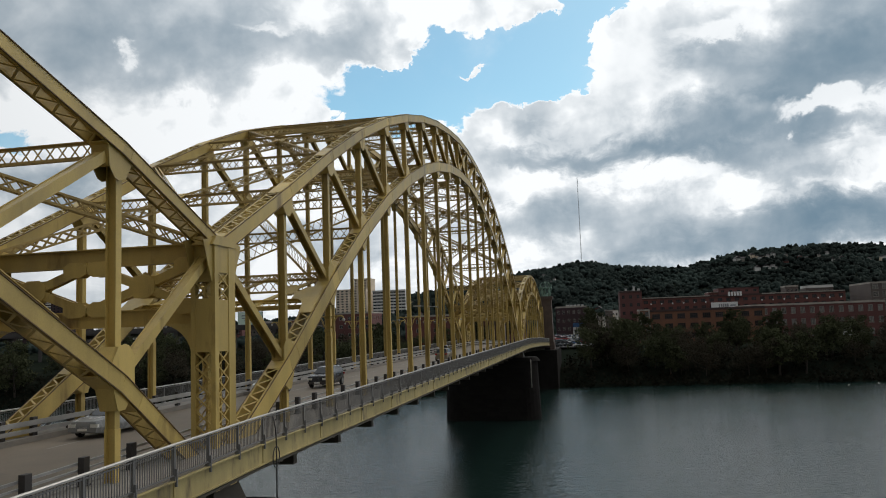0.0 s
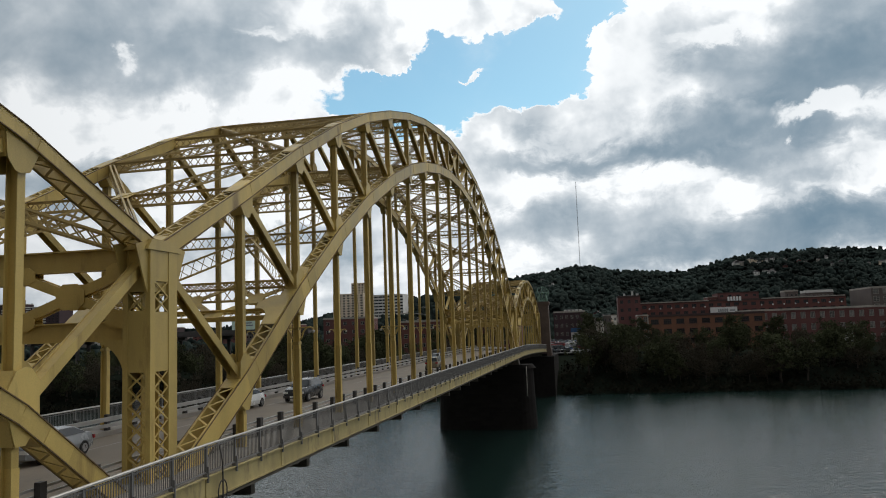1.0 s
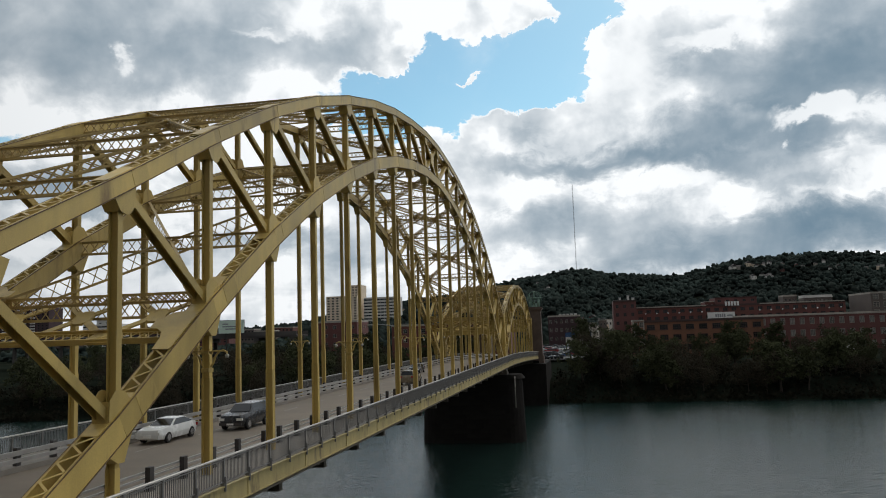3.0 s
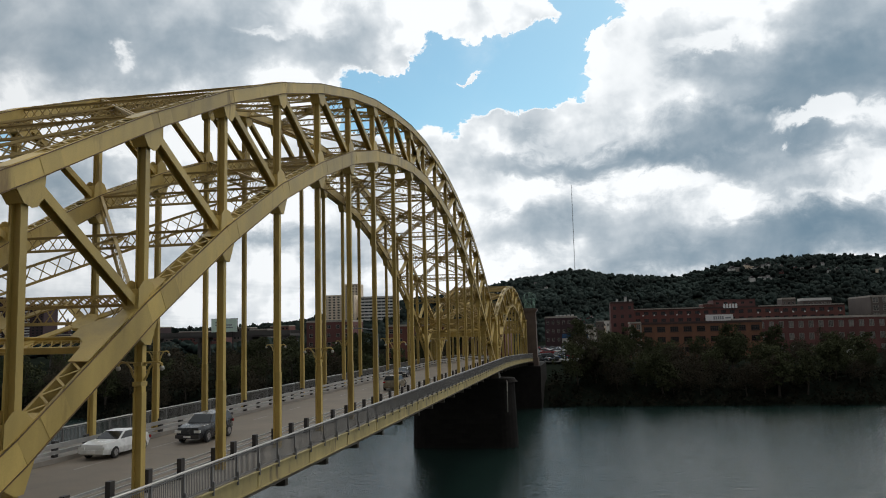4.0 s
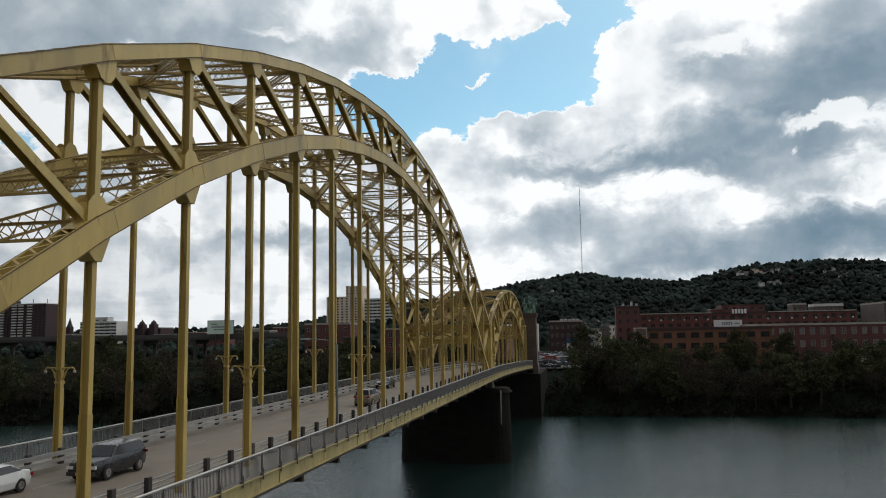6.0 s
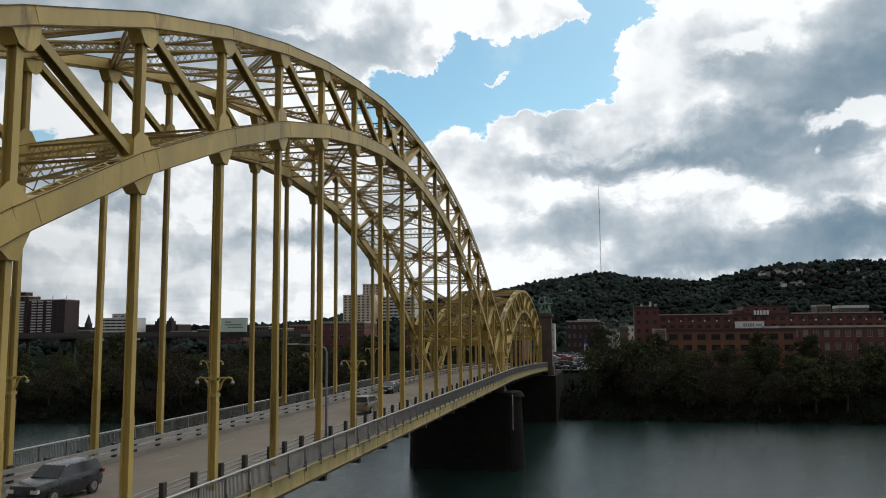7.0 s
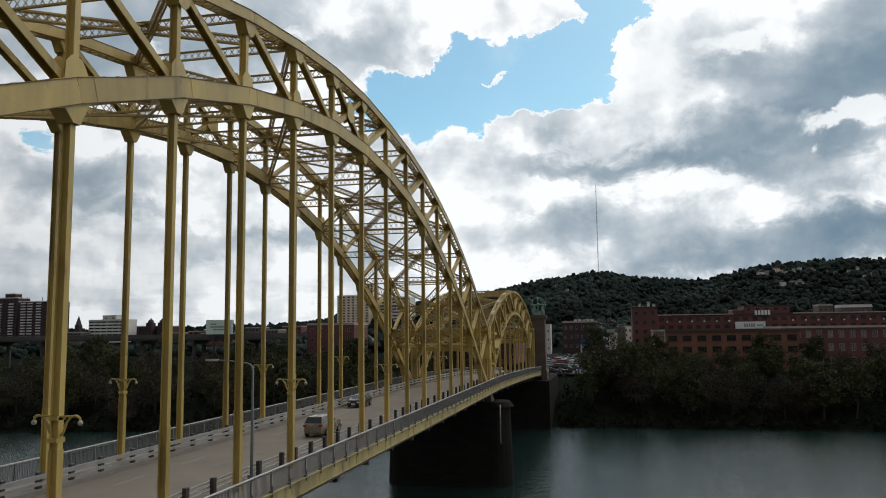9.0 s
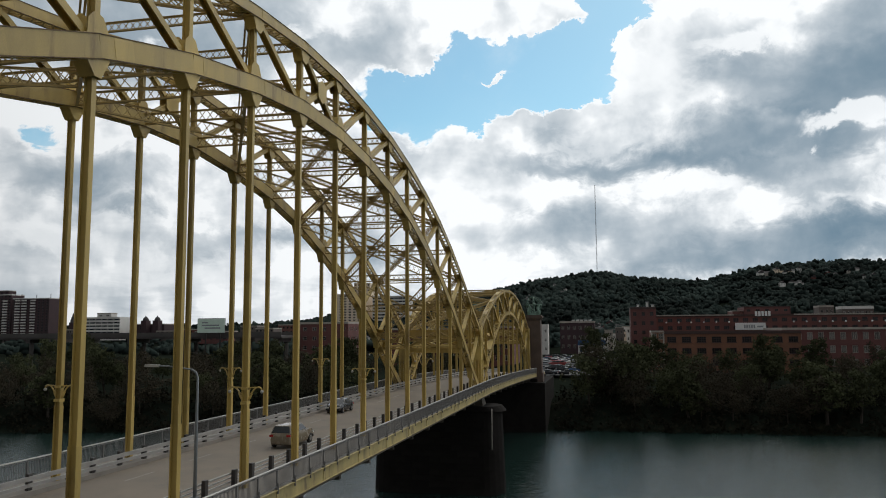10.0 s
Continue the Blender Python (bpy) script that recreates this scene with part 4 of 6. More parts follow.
# ---- traffic barriers between roadway and trusses ----
gp = Build()
gp.box(-0.11, 0.11, -0.15, 0.15, 0.0, 0.95)
gp.box(-0.14, 0.14, -0.18, 0.18, 0.0, 0.06)
GPOST = gp.mesh("guard_post", DARK_POST)
for x, far in ((-0.72, False), (-11.3, True)):
    gr = thing("traffic_barrier", "traffic barrier of pale pipe rails on dark posts" if not far else "traffic barrier of broad pale rails on steel posts", "guard rail", "traffic barriers")
    for i in range(int((Y_END + L_SIDE) / 2.66)):
        y = -L_SIDE + 1.2 + i * 2.66
        if min(abs(y - k) for k in beam_ys) < 0.42:
            y += 0.55
        o = part("guard_post", GPOST, DARK_POST, gr)
        o.location = (x, y, deck_z(y) + 0.2)
    for z, h in (((0.30, 0.07), (0.52, 0.07), (0.74, 0.09)) if not far else ((0.34, 0.20), (0.70, 0.24))):
        sx = 0.07 if not far else 0.10
        part("rail", strip(Build(), x - 0.12 - sx if not far else x + 0.12, x - 0.12 if not far else x + 0.12 + sx, 0.2 + z - h / 2, 0.2 + z + h / 2), GALV, gr)
    part("curb", strip(Build(), x - 0.47 if not far else x - 0.2, x - 0.14 if not far else x + 0.37, 0.004, 0.26), SIDEWALK, gr)

# ---- bracket lamps on the hangers ----
lamp = thing("bracket_lamp", "ochre double bracket lamp with pale globes on a hanger", "street lamp", "bracket lamps on the hangers")
br = Build()
for s in (-1, 1):
    pts = [(0, s * 0.17, -0.62), (0, s * 0.30, -0.46), (0, s * 0.42, -0.12), (0, s * 0.60, 0.08), (0, s * 0.80, 0.12), (0, s * 0.96, 0.04), (0, s * 0.98, -0.06)]
    br.tube(pts, 0.05, 6)
    br.tube([(0, s * 0.17, 0.08), (0, s * 0.60, 0.10), (0, s * 0.90, 0.10)], 0.04, 6)
    br.tube([(0, s * 0.30, -0.40), (0, s * 0.40, -0.30), (0, s * 0.36, -0.18), (0, s * 0.28, -0.24)], 0.03, 5)
br.box(-0.23, 0.23, -0.19, 0.19, -0.85, -0.68)
br.box(-0.22, 0.22, -0.18, 0.18, -0.04, 0.10)
part("bracket", br, STEEL, lamp)
for s in (-1, 1):
    g = Build().ball((0, s * 0.98, -0.14), 0.10, 10, 7, 1.0)
    part("globe", g, LAMP_WHITE, lamp, "pale weathered glass globe", True)
first = True
for x in (NEAR_X, FAR_X):
    for k in (2, 5, 8, 11, 14, 17):
        m = pose(x, k * P_MAIN, 5.6, 0, 0, 90)
        if first:
            lamp.matrix_basis, first = m, False
        else:
            copy_thing(lamp, m)

# ---- modern street lamp behind the barrier ----
sl = thing("street_lamp", "grey steel street lamp with a long arm over the roadway", "street lamp", at=(-0.62, 51.9, 0.2))
part("pole", Build().tube([(0, 0, 0), (0, 0, 3), (0, 0, 6.3), (-0.1, 0, 6.55), (-0.35, 0, 6.7)], [0.10, 0.085, 0.06, 0.055, 0.05], 10), POLE_GREY, sl, "", True)
part("base", Build().box(-0.16, 0.16, -0.16, 0.16, 0, 0.35), POLE_GREY, sl)
part("arm", Build().tube([(-0.35, 0, 6.7), (-1.6, 0, 6.85), (-2.3, 0, 6.87)], 0.04, 8), POLE_GREY, sl, "", True)
hd = Build()
hd.add([(-2.2 - 0.85 * (i / 4), 0.14 * math.sin(math.pi * (0.18 + 0.72 * i / 4)) * a, 6.87 + 0.08 * b) for i in range(5) for a, b in ((-1, -0.6), (1, -0.6), (0.7, 1), (-0.7, 1))],
       [(0, 1, 2, 3), (19, 18, 17, 16)] + [(4 * i + j, 4 * i + 4 + j, 4 * i + 4 + (j + 1) % 4, 4 * i + (j + 1) % 4) for i in range(4) for j in range(4)])
part("lamp_head", hd, LAMP_WHITE, sl, "pale lamp head")


# ---- hanging work line below the footway ----
rope = thing("hanging_hose", "dark hose looped over the deck edge, hanging down", "hose", at=(0, 0, 0))
part("loop", Build().tube([(2.0, 0.9, 1.2), (2.12, 0.9, 0.6), (2.15, 0.88, 0.0), (2.14, 0.9, -1.2), (2.12, 0.93, -2.6)], 0.03, 6), DARK_POST, rope, "", True)
part("coil", Build().tube([(2.13, 0.9 + 0.35 * math.sin(a), -0.1 - 0.45 * (1 - math.cos(a))) for a in (2 * math.pi * i / 14 for i in range(15))], 0.025, 6), DARK_POST, rope, "", True)


# ---- piers ----
def river_pier(y, label):
    p = thing("bridge_pier", label, "bridge pier", "stone piers")
    x0, x1 = -13.4, 0.8
    for name, z0, z1, hy, ex in (("shaft", -21.0, -3.4, 3.0, 0.0), ("coping", -3.4, -2.6, 3.0, 0.0)):
        m = Build()
        out = [(x0 - ex, y - hy), (x1 + ex, y - hy)] + [(x1 + ex + (hy * 0.9) * math.sin(a), y - hy * math.cos(a)) for a in (math.pi * i / 10 for i in range(1, 10))] + \
              [(x1 + ex, y + hy), (x0 - ex, y + hy)] + [(x0 - ex - (hy * 0.9) * math.sin(a), y + hy * math.cos(a)) for a in (math.pi * i / 10 for i in range(1, 10))]
        k = len(out)
        batter = 1.06
        cx = (x0 + x1) / 2
        m.add([(cx + (a - cx) * batter, y + (b - y) * batter, z0) for a, b in out] + [(a, b, z1) for a, b in out],
              [tuple(range(k))[::-1], tuple(range(k, 2 * k))] + [(i, (i + 1) % k, k + (i + 1) % k, k + i) for i in range(k)])
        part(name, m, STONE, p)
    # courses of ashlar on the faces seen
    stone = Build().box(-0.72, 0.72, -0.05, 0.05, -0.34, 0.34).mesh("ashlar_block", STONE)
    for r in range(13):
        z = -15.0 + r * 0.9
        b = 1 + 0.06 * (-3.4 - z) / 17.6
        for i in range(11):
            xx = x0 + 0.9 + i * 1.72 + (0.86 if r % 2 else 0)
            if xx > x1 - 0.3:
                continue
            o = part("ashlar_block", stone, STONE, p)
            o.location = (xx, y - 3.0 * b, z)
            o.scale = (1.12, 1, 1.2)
    for x in (NEAR_X, FAR_X):
        sh = Build()
        sh.hexa([(x - 0.8, y - 1.6, -2.6), (x + 0.8, y - 1.6, -2.6), (x + 0.8, y + 1.6, -2.6), (x - 0.8, y + 1.6, -2.6),
                 (x - 0.55, y - 1.1, -1.5), (x + 0.55, y - 1.1, -1.5), (x + 0.55, y + 1.1, -1.5), (x - 0.55, y + 1.1, -1.5)])
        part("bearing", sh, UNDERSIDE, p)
    return p


river_pier(-POST, "dark stone river pier with rounded ends")
river_pier(L_MAIN + POST, "dark stone river pier with rounded ends, streaked with damp")
ab = thing("bridge_abutment", "dark stone abutment on the far river bank", "abutment")
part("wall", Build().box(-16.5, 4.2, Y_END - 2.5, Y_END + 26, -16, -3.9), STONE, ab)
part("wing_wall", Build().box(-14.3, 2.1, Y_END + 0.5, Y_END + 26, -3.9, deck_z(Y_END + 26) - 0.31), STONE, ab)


# pale upright tube with a dark collar, below the deck edge
dp = thing("drain_pipe", "pale upright tube below the deck by the pier", "pipe", at=(2.05, 130.45, 0))
part("pipe", Build().tube([(0.3, 0.2, -2.9), (0.3, 0, -4.4), (0.3, 0, -8.8)], [0.07, 0.10, 0.10], 8), TRIM_STONE, dp, "", True)
part("collar", Build().tube([(0.3, 0, -5.2), (0.3, 0, -5.0)], 0.14, 8), UNDERSIDE, dp)


# ---- end pylons with bronze armillary spheres ----
def pylon(x, y):
    p = thing("stone_pylon", "tall brown granite pylon at the end of the bridge", "pylon", "granite pylons")
    zb = deck_z(y) - 3
    w = 1.75
    part("shaft", Build().hexa([(x - w * 1.05, y - w * 1.05, zb), (x + w * 1.05, y - w * 1.05, zb), (x + w * 1.05, y + w * 1.05, zb), (x - w * 1.05, y + w * 1.05, zb),
                                (x - w * 0.95, y - w * 0.95, 12.2), (x + w * 0.95, y - w * 0.95, 12.2), (x + w * 0.95, y + w * 0.95, 12.2), (x - w * 0.95, y + w * 0.95, 12.2)]), PYLON_STONE, p)
    part("plinth", Build().box(x - w * 1.18, x + w * 1.18, y - w * 1.18, y + w * 1.18, zb, deck_z(y) + 1.2), PYLON_STONE, p)
    c = Build()
    for k, (z0, z1, e) in enumerate(((12.2, 12.6, 1.1), (12.6, 13.0, 1.22), (13.0, 13.3, 1.05))):
        c.box(x - w * e, x + w * e, y - w * e, y + w * e, z0, z1)
    part("cornice", c, PYLON_STONE, p)
    a = thing("armillary_sphere", "green bronze armillary sphere sculpture on a granite pylon", "sculpture", "armillary spheres")
    m = Build()
    cz, R = 15.9, 1.95
    for ax in range(5):
        rot = Euler((radians((0, 90, 90, 60, 115)[ax]), radians((0, 0, 0, 25, -20)[ax]), radians((0, 0, 90, 40, -35)[ax]))).to_matrix()
        ring = [Vector((x, y, cz)) + rot @ Vector((R * math.cos(t), R * math.sin(t), 0)) for t in (2 * math.pi * i / 24 for i in range(25))]
        m.tube(ring, 0.10, 5)
    m.ball((x, y, cz), 0.45, 8, 6)
    for i in range(4):
        t = math.pi / 4 + math.pi / 2 * i
        m.tube([(x + 1.5 * math.cos(t), y + 1.5 * math.sin(t), 13.3), (x + 1.75 * math.cos(t), y + 1.75 * math.sin(t), 14.2),
                (x + 1.35 * math.cos(t), y + 1.35 * math.sin(t), 15.2), (x + 1.75 * math.cos(t), y + 1.75 * math.sin(t), 15.9)], [0.42, 0.36, 0.24, 0.08], 7)
    m.tube([(x, y, 13.28), (x, y, 13.9), (x, y, 14.3)], [1.1, 0.6, 0.35], 10)
    ob = tagged(new("armillary_sphere", m.mesh("armillary_sphere", BRONZE)), a["label"], "sculpture", "armillary spheres")
    bpy.data.objects.remove(a)
    ob.name = "armillary_sphere"
    p.location.z = ob.location.z = -0.9


pylon(1.35, Y_END + 3.6)
pylon(-13.5, Y_END + 3.6)

# ---- ground, river ----
RIDGE_X = [-1400, -1000, -700, -485, -444, -425, -386, -330, -168, -119, -90, -52, -9, 20, 58, 115, 147, 171, 219, 250, 289, 341, 399, 700, 1400]
RIDGE_Z = [18, 22, 22, 26, 29, 36, 38, 50, 67, 77, 83, 86, 93, 92, 83, 80, 77, 81, 92, 98, 100, 102, 99, 90, 75]


def smooth(t):
    t = min(1.0, max(0.0, t))
    return t * t * (3 - 2 * t)


def bank_y(x):
    return 206.0 + (0.22 * x if x < 0 else 0.0) * (1 if x > -400 else 0) + (-88 if x <= -400 else 0)


def ground_z(x, y):
    d = y - bank_y(x)
    if d < 0:
        near = -98 - y
        if near < 0:
            return -20.0 + 4.2 * smooth(1 + max(d, near) / 12)
        return -15.8 + 9 * smooth(near / 30) + 6 * smooth(near / 500)
    z = -15.8 + 6.3 * smooth(d / 16) + 2.5 * smooth((d - 16) / 70)
    z += 3.2 * smooth((x + 40) / 25) * smooth((34 - x) / 14) * smooth((y - 228) / 22)
    xa = 19 + (x - 19) * 1200 / max(y, 150)
    h = float(np.interp(xa, RIDGE_X, RIDGE_Z)) - 8
    return z + (h - z) * smooth((y - 470) / 720) - 0.012 * max(0, y - 1350) + 1.5 * noise.noise(Vector((x * 0.01, y * 0.01, 0))) * smooth(d / 60)


xs = sorted({*range(-260, 261, 10), *range(-1000, 1001, 50), *range(-4500, 4501, 250)})
ys = sorted({*range(140, 330, 6), *range(330, 1500, 30), *range(1500, 4600, 200), *range(-150, -80, 8), *range(-4500, -150, 300), -60, 0, 60, 110})
gv = [(x, y, ground_z(x, y)) for y in ys for x in xs]
gf = [(j * len(xs) + i, j * len(xs) + i + 1, (j + 1) * len(xs) + i + 1, (j + 1) * len(xs) + i) for j in range(len(ys) - 1) for i in range(len(xs) - 1)]
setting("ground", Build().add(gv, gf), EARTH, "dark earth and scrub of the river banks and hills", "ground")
wm = Build()
wm.add([(-4400, -130, -15.5), (4400, -130, -15.5), (4400, 240, -15.5), (-4400, 240, -15.5)], [(0, 1, 2, 3)])
setting("water", wm, WATER, "wide dark green river with wind ripples", "water")


# ---- trees ----
def leaf_cloud(rng, centers, radius, per, size):
    """Small leaf sprays strewn round the given clump centres."""
    v, f = [], []
    for c in centers:
        for _ in range(per):
            d = rng.normal(size=3)
            d /= np.linalg.norm(d) + 1e-9
            p = np.array(c) + d * radius * (0.45 + 0.6 * rng.random())
            a = rng.normal(size=3)
            a /= np.linalg.norm(a) + 1e-9
            b = np.cross(a, d + rng.normal(size=3) * 0.5)
            b /= np.linalg.norm(b) + 1e-9
            s = size * (0.6 + 0.8 * rng.random())
            k = len(v)
            v += [tuple(p - a * s), tuple(p + b * s * 0.55 + d * s * 0.15), tuple(p + a * s), tuple(p - b * s * 0.5)]
            f.append((k, k + 1, k + 2, k + 3))
    return Build().add(v, f)


def tree(seed, height, spread, mat, label, clumps=120, per=20):
    rng = np.random.default_rng(seed)
    t = thing("tree", label, "tree", "river bank trees")
    tr = Build()
    lean = rng.normal(size=2) * 0.05
    trunk = [(lean[0] * z, lean[1] * z, z) for z in (-0.6, height * 0.15, height * 0.4, height * 0.7)]
    tr.tube(trunk, [height * 0.028, height * 0.022, height * 0.015, height * 0.006], 7)
    centers = []
    for i in range(9):
        z0 = height * (0.22 + 0.055 * i)
        a = i * 2.4 + rng.random()
        r = spread * (0.55 + 0.5 * rng.random()) * (1 - 0.05 * i)
        end = (lean[0] * z0 + r * math.cos(a), lean[1] * z0 + r * math.sin(a), z0 + height * (0.10 + 0.14 * rng.random()))
        mid = (lean[0] * z0 + r * 0.45 * math.cos(a), lean[1] * z0 + r * 0.45 * math.sin(a), z0 + height * 0.05)
        tr.tube([(lean[0] * z0, lean[1] * z0, z0), mid, end], [height * 0.010, height * 0.007, height * 0.003], 5)
        for _ in range(clumps // 12):
            centers.append(tuple(np.array(end) + rng.normal(size=3) * spread * 0.24))
    while len(centers) < clumps:
        a, u = rng.random() * 6.283, rng.random()
        zz = height * (0.28 + 0.68 * u)
        r = spread * math.sqrt(max(0.02, 1 - ((u - 0.42) / 0.62) ** 2)) * math.sqrt(rng.random())
        centers.append((r * math.cos(a), r * math.sin(a), zz))
    part("trunk", tr, BARK, t)
    part("crown", leaf_cloud(rng, centers, spread * 0.22, per, height * 0.027), mat, t)
    return t


TREES = [tree(11, 13.0, 4.6, LEAF, "broad dark green tree on the river bank"), tree(12, 11.0, 4.9, LEAF_OLIVE, "olive green tree turning brown on the river bank"),
         tree(13, 14.5, 4.2, LEAF, "tall dark green tree on the river bank"), tree(14, 8.5, 4.4, LEAF_OLIVE, "low spreading olive tree near the water"),
         tree(15, 10.0, 3.6, LEAF, "narrow green tree on the river bank")]
rng = random.Random(5)
spots = []
for i in range(110):
    x = 13.5 + (i % 48) * 4.55 + rng.uniform(-2, 2)
    y = bank_y(x) + (5 + rng.uniform(0, 10) if i < 48 else 18 + rng.uniform(0, 48))
    spots.append((x, y))
for i in range(100):
    x = -22 - (i % 40) * 7.0 + rng.uniform(-3, 3)
    y = bank_y(x) + (5 + rng.uniform(0, 12) if i < 40 else 25 + rng.uniform(0, 60))
    spots.append((x, y))
for i, (x, y) in enumerate(spots):
    src = TREES[i] if i < len(TREES) else TREES[rng.randrange(len(TREES))]
    s = rng.uniform(0.72, 1.02) if x > 0 else rng.uniform(0.8, 1.1)
    m = pose(x, y, ground_z(x, y) - 0.1, 0, 0, rng.uniform(0, 360))
    if i < len(TREES):
        src.matrix_basis = m
    else:
        o = copy_thing(src, m)
        o.scale = (s * rng.uniform(0.9, 1.15), s * rng.uniform(0.9, 1.15), s)

# undergrowth on the banks and woods on the hills
nr = np.random.default_rng(3)
cs = []
for _ in range(4200):
    x = nr.uniform(-330, 260)
    if -18 < x < 6:
        continue
    y = bank_y(x) + 0.5 + 30 * nr.random() ** 1.6
    cs.append((x, y, ground_z(x, y) + nr.uniform(0.3, 1.8)))
tagged(new("undergrowth", leaf_cloud(nr, cs, 1.4, 12, 0.5).mesh("undergrowth", LEAF_SCRUB)), "tangled undergrowth along the water's edge, shade in its leaf colour", "bushes", "", "stuff")


def lump(seg, rings):
    """Unit vectors and faces of a low sphere, for the lobes of far crowns."""
    b = Build().ball((0, 0, 0), 1.0, seg, rings)
    tri = []
    for q in b.f:
        tri += [(q[0], q[i], q[i + 1]) for i in range(1, len(q) - 1)]
    return np.array(b.v), np.array(tri)


def woods(name, count, x_range, y_range, label, size=5.5, clear=()):
    """Far woods: every crown is a heap of uneven lobes with gaps between crowns."""
    unit, tri = lump(6, 4)
    vs, fs, k = [], [], 0
    done = 0
    while done < count:
        y = nr.uniform(*y_range)
        xa = nr.uniform(*x_range)
        x = 19 + (xa - 19) * y / 1200
        if any(a <= xa <= b and e <= y <= g for a, b, e, g in clear):
            continue
        done += 1
        r = size * nr.uniform(0.45, 1.0)
        z = ground_z(x, y) + r * nr.uniform(0.5, 1.1)
        for _ in range(4):
            c = np.array((x, y, z)) + nr.normal(size=3) * r * (0.5, 0.5, 0.32)
            vs.append(c + unit * (r * nr.uniform(0.35, 0.75) * (1 + 0.28 * nr.normal(size=(len(unit), 1)))) * (1, 1, 0.9))
            fs.append(tri + k)
            k += len(unit)
    v, f = np.concatenate(vs), np.concatenate(fs)
    me = bpy.data.meshes.new(name)
    me.from_pydata(v.tolist(), [], f.tolist())
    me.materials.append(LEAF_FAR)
    me.polygons.foreach_set("use_smooth", [True] * len(me.polygons))
    me.update()
    return tagged(new(name, me), label, "woods", "", "stuff")


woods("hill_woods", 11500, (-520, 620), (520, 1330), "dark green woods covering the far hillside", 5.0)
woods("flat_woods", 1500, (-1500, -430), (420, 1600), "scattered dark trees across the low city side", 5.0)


# ---- buildings ----
class Facade:
    """A wall with real openings: u runs along it, z up, n is its outward side."""

    def __init__(self, origin, along, out):
        self.o, self.u, self.n = Vector(origin), Vector(along), Vector(out)

    def at(self, u, z, d=0.0):
        return self.o + self.u * u + Vector((0, 0, z)) + self.n * d

    def slab(self, m, u0, u1, z0, z1, d0, d1):
        m.hexa([self.at(u0, z0, d0), self.at(u1, z0, d0), self.at(u1, z0, d1), self.at(u0, z0, d1), self.at(u0, z1, d0), self.at(u1, z1, d0), self.at(u1, z1, d1), self.at(u0, z1, d1)])

    def wall(self, width, height, us, zs, ww, wh, depth=0.35):
        """Piers and spandrels that leave the openings free."""
        m = Build()
        zz = 0.0
        for z in [*zs, None]:
            z_top = height if z is None else z
            self.slab(m, 0, width, zz, z_top, -depth, 0)
            if z is None:
                break
            u0 = 0.0
            for u in [*us, None]:
                u1 = width if u is None else u - ww / 2
                self.slab(m, u0, u1, z, z + wh, -depth, 0)
                if u is not None:
                    u0 = u + ww / 2
            zz = z + wh
        return m


def window_mesh(ww, wh, bars_u, bars_z, glass, trim):
    """Frame and glazing bars as one mesh, the pane as another."""
    t = min(ww, wh) * 0.05 + 0.03
    us, zs = [-ww / 2, -ww / 2 + t], [0.0, t]
    for i in range(1, bars_u):
        u = -ww / 2 + ww * i / bars_u
        us += [u - t * 0.35, u + t * 0.35]
    for i in range(1, bars_z):
        z = wh * i / bars_z
        zs += [z - t * 0.35, z + t * 0.35]
    us += [ww / 2 - t, ww / 2]
    zs += [wh - t, wh]
    nu, nz = len(us), len(zs)

    def vid(i, j, k):
        return (k * nz + j) * nu + i

    def solid(i, j):
        return 0 <= i < nu - 1 and 0 <= j < nz - 1 and (i % 2 == 0 or j % 2 == 0)
    faces = []
    for j in range(nz - 1):
        for i in range(nu - 1):
            if not solid(i, j):
                continue
            faces += [(vid(i, j, 0), vid(i + 1, j, 0), vid(i + 1, j + 1, 0), vid(i, j + 1, 0)), (vid(i, j, 1), vid(i, j + 1, 1), vid(i + 1, j + 1, 1), vid(i + 1, j, 1))]
            for di, dj, a, b in ((-1, 0, (i, j), (i, j + 1)), (1, 0, (i + 1, j + 1), (i + 1, j)), (0, -1, (i + 1, j), (i, j)), (0, 1, (i, j + 1), (i + 1, j + 1))):
                if not solid(i + di, j + dj):
                    faces.append((vid(*a, 0), vid(*b, 0), vid(*b, 1), vid(*a, 1)))
    f = Build().add([(u, y, z) for y in (0.1, 0.19) for z in zs for u in us], faces)
    return f.mesh("window_frame", trim), Build().box(-ww / 2 + 0.02, ww / 2 - 0.02, 0.2, 0.24, 0.02, wh - 0.02).mesh("pane", glass)


